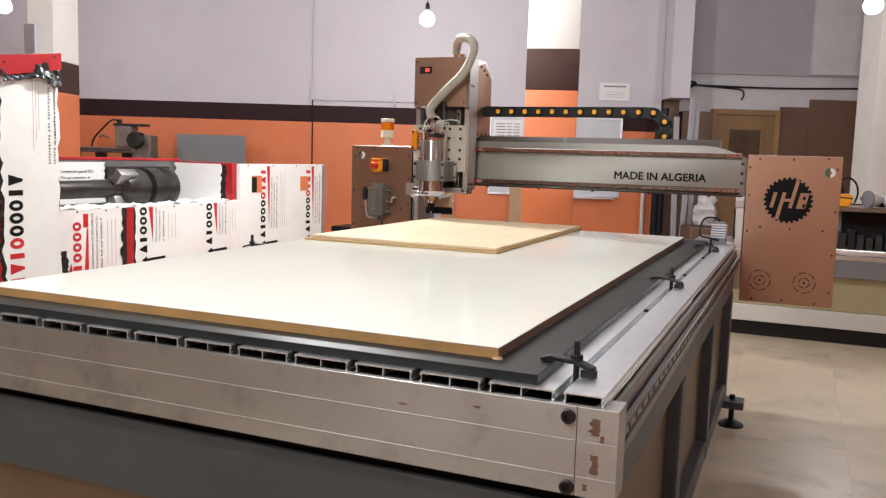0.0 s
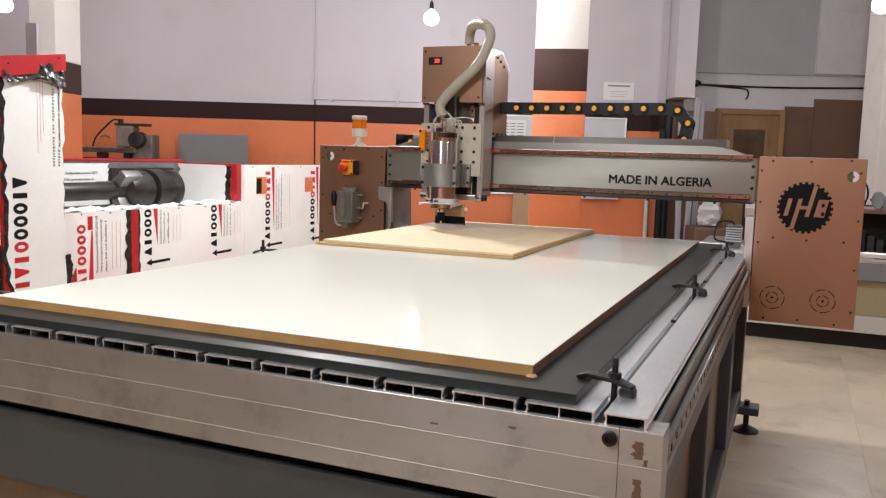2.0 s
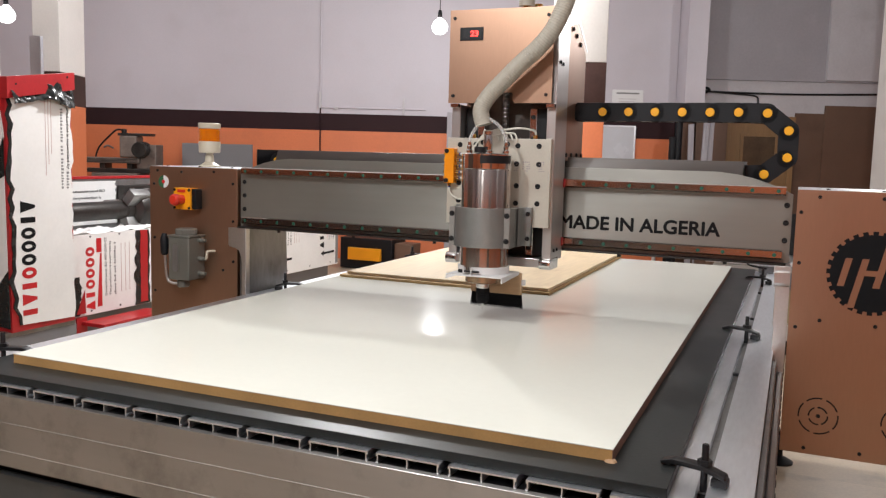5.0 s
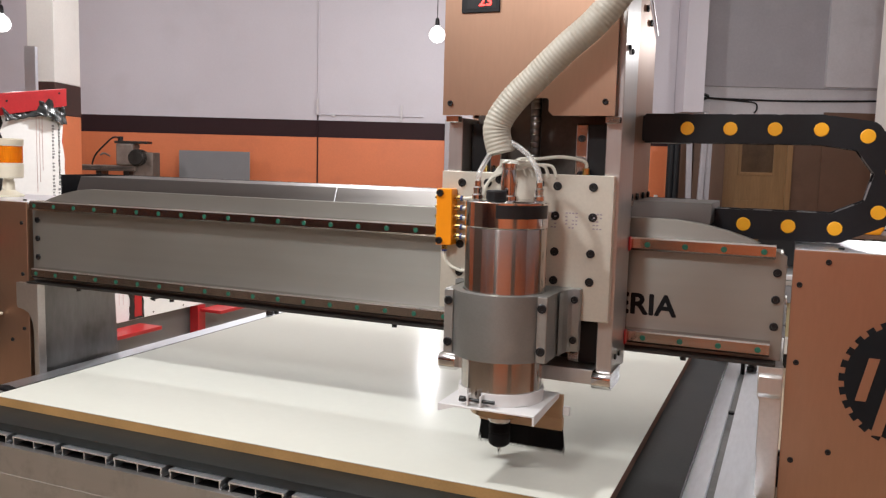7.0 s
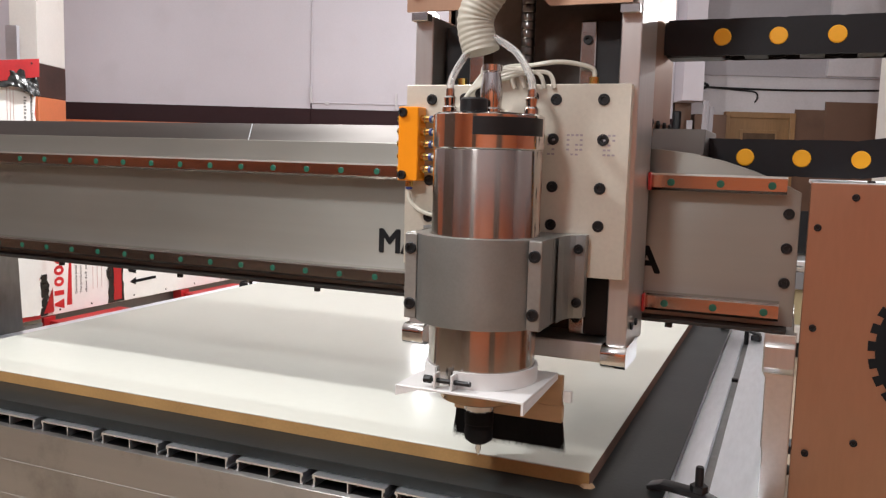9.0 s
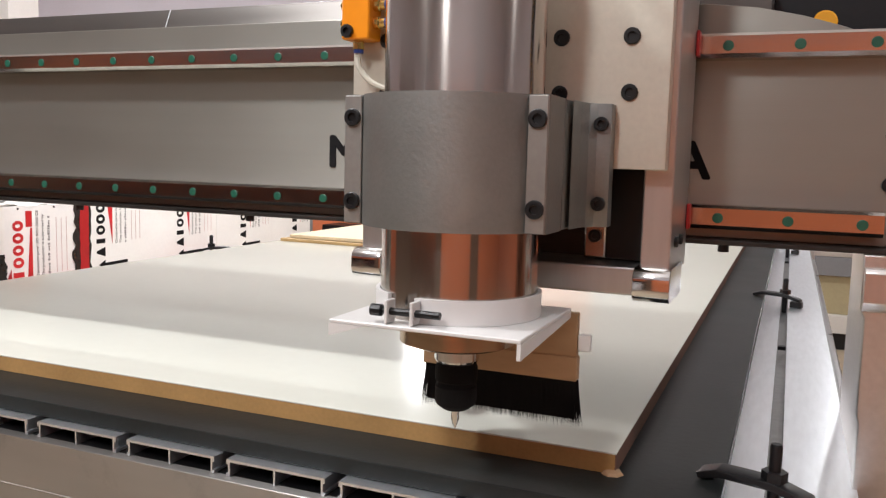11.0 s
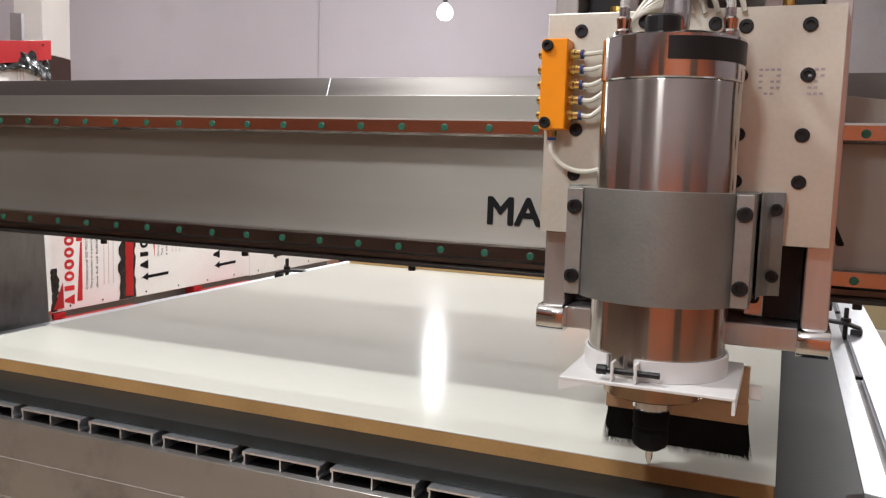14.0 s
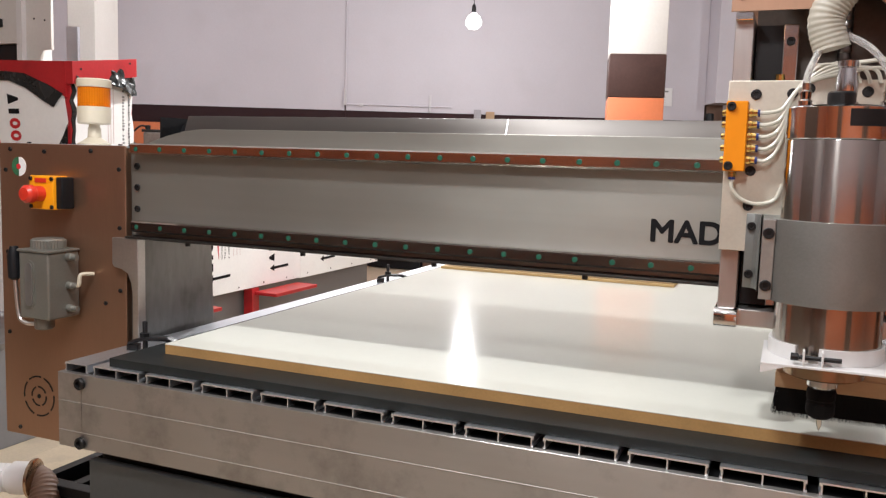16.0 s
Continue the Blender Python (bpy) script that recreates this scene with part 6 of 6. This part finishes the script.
def tool_bag(x, y, z):
    d = thing("orange_tool", (x, y, z), "orange and black power tool with a loop handle on a shelf", "power tool")
    part("body", turned(prism([(-0.06, 0.0), (0.05, 0.0), (0.075, 0.05), (0.06, 0.09), (-0.065, 0.085)], -0.04, 0.04, "xz", 0.008), Matrix.Translation((x, y, z + 0.001))), ESTOP_YELLOW, d)
    part("strap", turned(prism([(-0.066, 0.058), (0.066, 0.062), (0.066, 0.072), (-0.066, 0.068)], -0.042, 0.042, "xz", 0.002), Matrix.Translation((x, y, z)) @ Matrix.Rotation(radians(6), 4, "Y")), PLASTIC, d)
    part("grip", turned(prism([(-0.05, 0.088), (0.02, 0.092), (0.0, 0.17), (-0.02, 0.185), (-0.045, 0.16)], -0.028, 0.028, "xz", 0.008), Matrix.Translation((x, y, z))), PLASTIC, d, "black grip")
    part("loop", tube([(x - 0.02, y, z + 0.175), (x + 0.03, y - 0.01, z + 0.20), (x + 0.08, y - 0.02, z + 0.17), (x + 0.10, y - 0.02, z + 0.10), (x + 0.085, y, z + 0.03)], 0.007, 8), PLASTIC, d)
    return d


tool_bag(2.02, 5.16, shelf_z)
lamp_head = thing("white_torch", (2.24, 5.18, shelf_z), "white plastic hand torch with a black rim on a shelf", "torch")
part("reflector", turned(lathe([(0.055, 0.0), (0.058, 0.01), (0.05, 0.05), (0.032, 0.09), (0.03, 0.16), (0.02, 0.17)], (0, 0, 0), "x", 20), Matrix.Translation((2.19, 5.14, shelf_z + 0.06)) @ Matrix.Rotation(radians(35), 4, "Z")), OFFWHITE, lamp_head)
part("rim", turned(lathe([(0.057, -0.008), (0.060, -0.006), (0.060, 0.006), (0.057, 0.008)], (0, 0, 0), "x", 20), Matrix.Translation((2.185, 5.137, shelf_z + 0.06)) @ Matrix.Rotation(radians(35), 4, "Z")), GREY_SHEET, lamp_head, "grey rim")
solo("coiled_lead", tube([(2.22 + (0.05 + 0.03 * math.sin(k * 1.3)) * math.cos(k * 0.9), 5.22 + 0.06 * math.sin(k * 0.9), shelf_z + 0.012 + 0.05 * abs(math.sin(k * 0.45))) for k in range(24)], 0.009, 8, 6), BLACK, "tangle of black cable on a shelf", "cable")
for k, (bx, by, br) in enumerate(((2.34, 5.13, 0.05), (2.47, 5.16, 0.06), (2.62, 5.14, 0.045))):
    solo("cable_bundle", crumpled([(0.01, 0), (br, 0.012), (br * 1.15, br * 0.8), (br * 0.8, br * 1.5), (0.01, br * 1.8)], (bx, by, shelf_z), 0.035, 18), (DIRTY_WHITE, OFFWHITE, PAPER)[k], "loose bundle of pale cable and wrapping on a shelf", "bundle", "bundles on the shelf")
solo("plaster_head", lathe([(0.05, 0), (0.07, 0.03), (0.075, 0.09), (0.055, 0.14), (0.02, 0.16)], (2.42, 5.25, shelf_z), n=18), OFFWHITE, "rounded off-white machine part on a shelf", "part")
solo("motor", turned(lathe([(0.05, 0), (0.065, 0.01), (0.065, 0.16), (0.03, 0.17), (0.03, 0.2)], (2.55, 5.3, shelf_z + 0.066), "x", 18), Matrix()), GREY_SHEET, "grey electric motor on a shelf", "motor")
solo("blue_box", box(2.30, 2.46, 5.12, 5.2, shelf_z, shelf_z + 0.07, 0.004), BLUE, "small blue box on a shelf", "box")
for k in range(9):
    x = 2.02 + 0.055 * k
    h = rng.uniform(0.09, 0.17)
    solo("file_box", box(x, x + 0.042, 5.0, 5.2, top_z, top_z + h, 0.003), rng.choice((PLASTIC, PAPER, GREY_SHEET, PLASTIC, GREASY)), "narrow dark and white component standing on the bench", "component", "components on the bench")
for k in range(7):
    x = 1.62 + 0.05 * k
    h = rng.uniform(0.10, 0.24)
    hs = thing("heat_sink", (x + 0.018, 5.04, top_z), "finned light block on the bench", "component", "finned blocks on the bench")
    skin = ALU_BED if k % 2 else PAPER
    part("base", box(x, x + 0.036, 4.97, 5.11, top_z, top_z + 0.019), skin, hs)
    for j in range(8):
        part("fin", box(x, x + 0.036, 4.98 + 0.016 * j, 4.986 + 0.016 * j, top_z + 0.0195, top_z + h), skin, hs)
for k in range(12):
    x, y = rng.uniform(2.0, 3.6), rng.uniform(4.79, 4.93)
    solo("small_part", box(x, x + rng.uniform(0.03, 0.09), y, y + 0.05, top_z, top_z + rng.uniform(0.02, 0.05), 0.003), rng.choice((PAPER, ALU_BED, PLASTIC, OFFWHITE)), "small loose part on the bench", "part", "loose parts on the bench")

# old paint and grease on the right end of the front beam
for k, (sx, sz, sw, sh, sy) in enumerate(((1.486, 0.742, 0.014, 0.026, -0.0093), (1.501, 0.733, 0.006, 0.010, -0.0093), (1.489, 0.682, 0.011, 0.030, -0.0094), (1.478, 0.655, 0.006, 0.010, -0.0094), (1.30, 0.757, 0.010, 0.004, -0.0093), (1.17, 0.744, 0.012, 0.003, -0.0093))):
    part("stain", prism(ragged(sx, sx + sw, sz, sz + sh, 40 + k, sw * 0.28, 9), sy, sy + 0.0006, "xz"), HARDBOARD, TABLE, "brown stain on bare aluminium")

# limit switch and lead at the far end of the bed
lim = thing("limit_switch", (1.44, 2.62, BED), "grey limit switch with ribbed cover at the bed's end", "switch")
part("block", box(1.405, 1.465, 2.64, 2.70, BED + 0.0005, BED + 0.10, 0.004), GREY_SHEET, lim)
part("ribs", join(*[box(1.402, 1.468, 2.636, 2.704, BED + 0.03 + 0.011 * k, BED + 0.036 + 0.011 * k, 0.001, 1) for k in range(6)]), ALU_BED, lim)
part("lead", tube([(1.435, 2.64, BED + 0.02), (1.40, 2.60, BED + 0.03), (1.36, 2.60, BED + 0.045), (1.37, 2.64, BED + 0.11), (1.42, 2.67, BED + 0.115), (1.435, 2.67, BED + 0.10)], 0.004, 8), BLACK, lim)

# white pipe coupling, brown hose and black crate on the floor by the router's front corner
hose_end = thing("dust_hose", (-0.75, 0.40, 0.0), "white plastic pipe coupling on a brown flexible hose", "hose")
ALONG = Matrix.Translation((-0.728, 0.415, 0.315)) @ Matrix.Rotation(radians(22), 4, "Z")
part("coupling", turned(join(lathe([(0.030, -0.02), (0.040, -0.018), (0.040, 0.0), (0.034, 0.004)], (0, 0, 0), "x", 8), lathe([(0.034, 0.0), (0.034, 0.012), (0.043, 0.016), (0.043, 0.06), (0.036, 0.064)], (0, 0, 0), "x", 28)), ALONG), WHITE_PLASTIC, hose_end, "white pipe coupling")
part("flange", turned(lathe([(0.050, 0.065), (0.052, 0.067), (0.052, 0.074), (0.048, 0.076)], (0, 0, 0), "x", 32), ALONG), BRONZE, hose_end, "brown ring flange")
part("hose", tube([(-0.71, 0.445, 0.305), (-0.665, 0.46, 0.300), (-0.625, 0.44, 0.27), (-0.60, 0.40, 0.20), (-0.60, 0.36, 0.10), (-0.66, 0.32, 0.056)], 0.040, 20, 8, (0.010, 0.002)), HARDBOARD, hose_end, "brown flexible hose")
part("pipe", tube([(-0.79, 0.41, 0.305), (-0.95, 0.34, 0.30), (-1.15, 0.25, 0.20), (-1.35, 0.16, 0.06), (-1.5, 0.1, 0.035)], 0.030, 18), GREY_SHEET, hose_end)
crate = thing("black_crate", (-0.48, 0.58, 0), "black plastic crate with a slotted rim beside the router", "crate")
rim = [box(-0.70, -0.22, 0.46, 0.50, 0.272, 0.30, 0.003), box(-0.70, -0.22, 0.70, 0.74, 0.272, 0.30, 0.003)]
rim += [box(x, x + 0.03, 0.50, 0.70, 0.273, 0.299) for x in (-0.70, -0.585, -0.475, -0.365, -0.25)]
part("slotted_rim", join(*rim), PLASTIC, crate, "slotted black rim")
part("crate_body", join(box(-0.69, -0.23, 0.47, 0.482, 0.0, 0.271), box(-0.69, -0.23, 0.718, 0.73, 0.0, 0.271), box(-0.69, -0.678, 0.483, 0.717, 0.0, 0.271), box(-0.242, -0.23, 0.483, 0.717, 0.0, 0.271), box(-0.677, -0.243, 0.483, 0.717, 0.0, 0.012)), PLASTIC, crate)

# floor tiles beside the router
tiles = thing("floor_tiles", (2.6, 2.2, 0), "large worn beige floor tiles with dark joints", "floor", kind="structure")
TILE_MESH = mesh_of("tile", box(-0.24985, 0.24985, -0.24985, 0.24985, -0.012, 0.0, 0.0004, 1), TILE, False)
for i in range(-4, 14):
    for j in range(-5, 11):
        put("tile", TILE_MESH, (0.25 + 0.5 * i, 0.25 + 0.5 * j, 0), tiles)


# ---------------------------------------------------------------- what moves
TRAVEL = [(0.0, 2.735), (0.5, 2.705), (1.0, 2.625), (1.5, 2.507), (2.0, 2.335), (2.5, 2.13), (3.0, 1.93), (3.6, 1.69), (4.3, 1.40), (4.9, 1.145), (5.5, 0.897), (6.0, 0.727), (6.5, 0.512),
          (7.0, 0.357), (7.5, 0.257), (8.0, 0.218), (8.5, 0.214), (12.0, 0.214), (16.0, 0.214)]


def motions():
    g0, c0, k0 = GANTRY.location.copy(), CARRIAGE.location.copy(), CHAIN.location.copy()
    go = [(t, g - GY, -(g - GY) * 0.4332) for t, g in TRAVEL]
    walk(GANTRY, [(t, pose(g0.x, g0.y + dy, g0.z)) for t, dy, dx in go])
    walk(CARRIAGE, [(t, pose(c0.x + dx, c0.y + dy, c0.z)) for t, dy, dx in go])
    walk(CHAIN, [(t, pose(k0.x, k0.y + dy, k0.z)) for t, dy, dx in go])
    for k, link in enumerate(LINKS):
        walk(link, [(t, link_pose(k, dx)) for t, dy, dx in go])


motions()
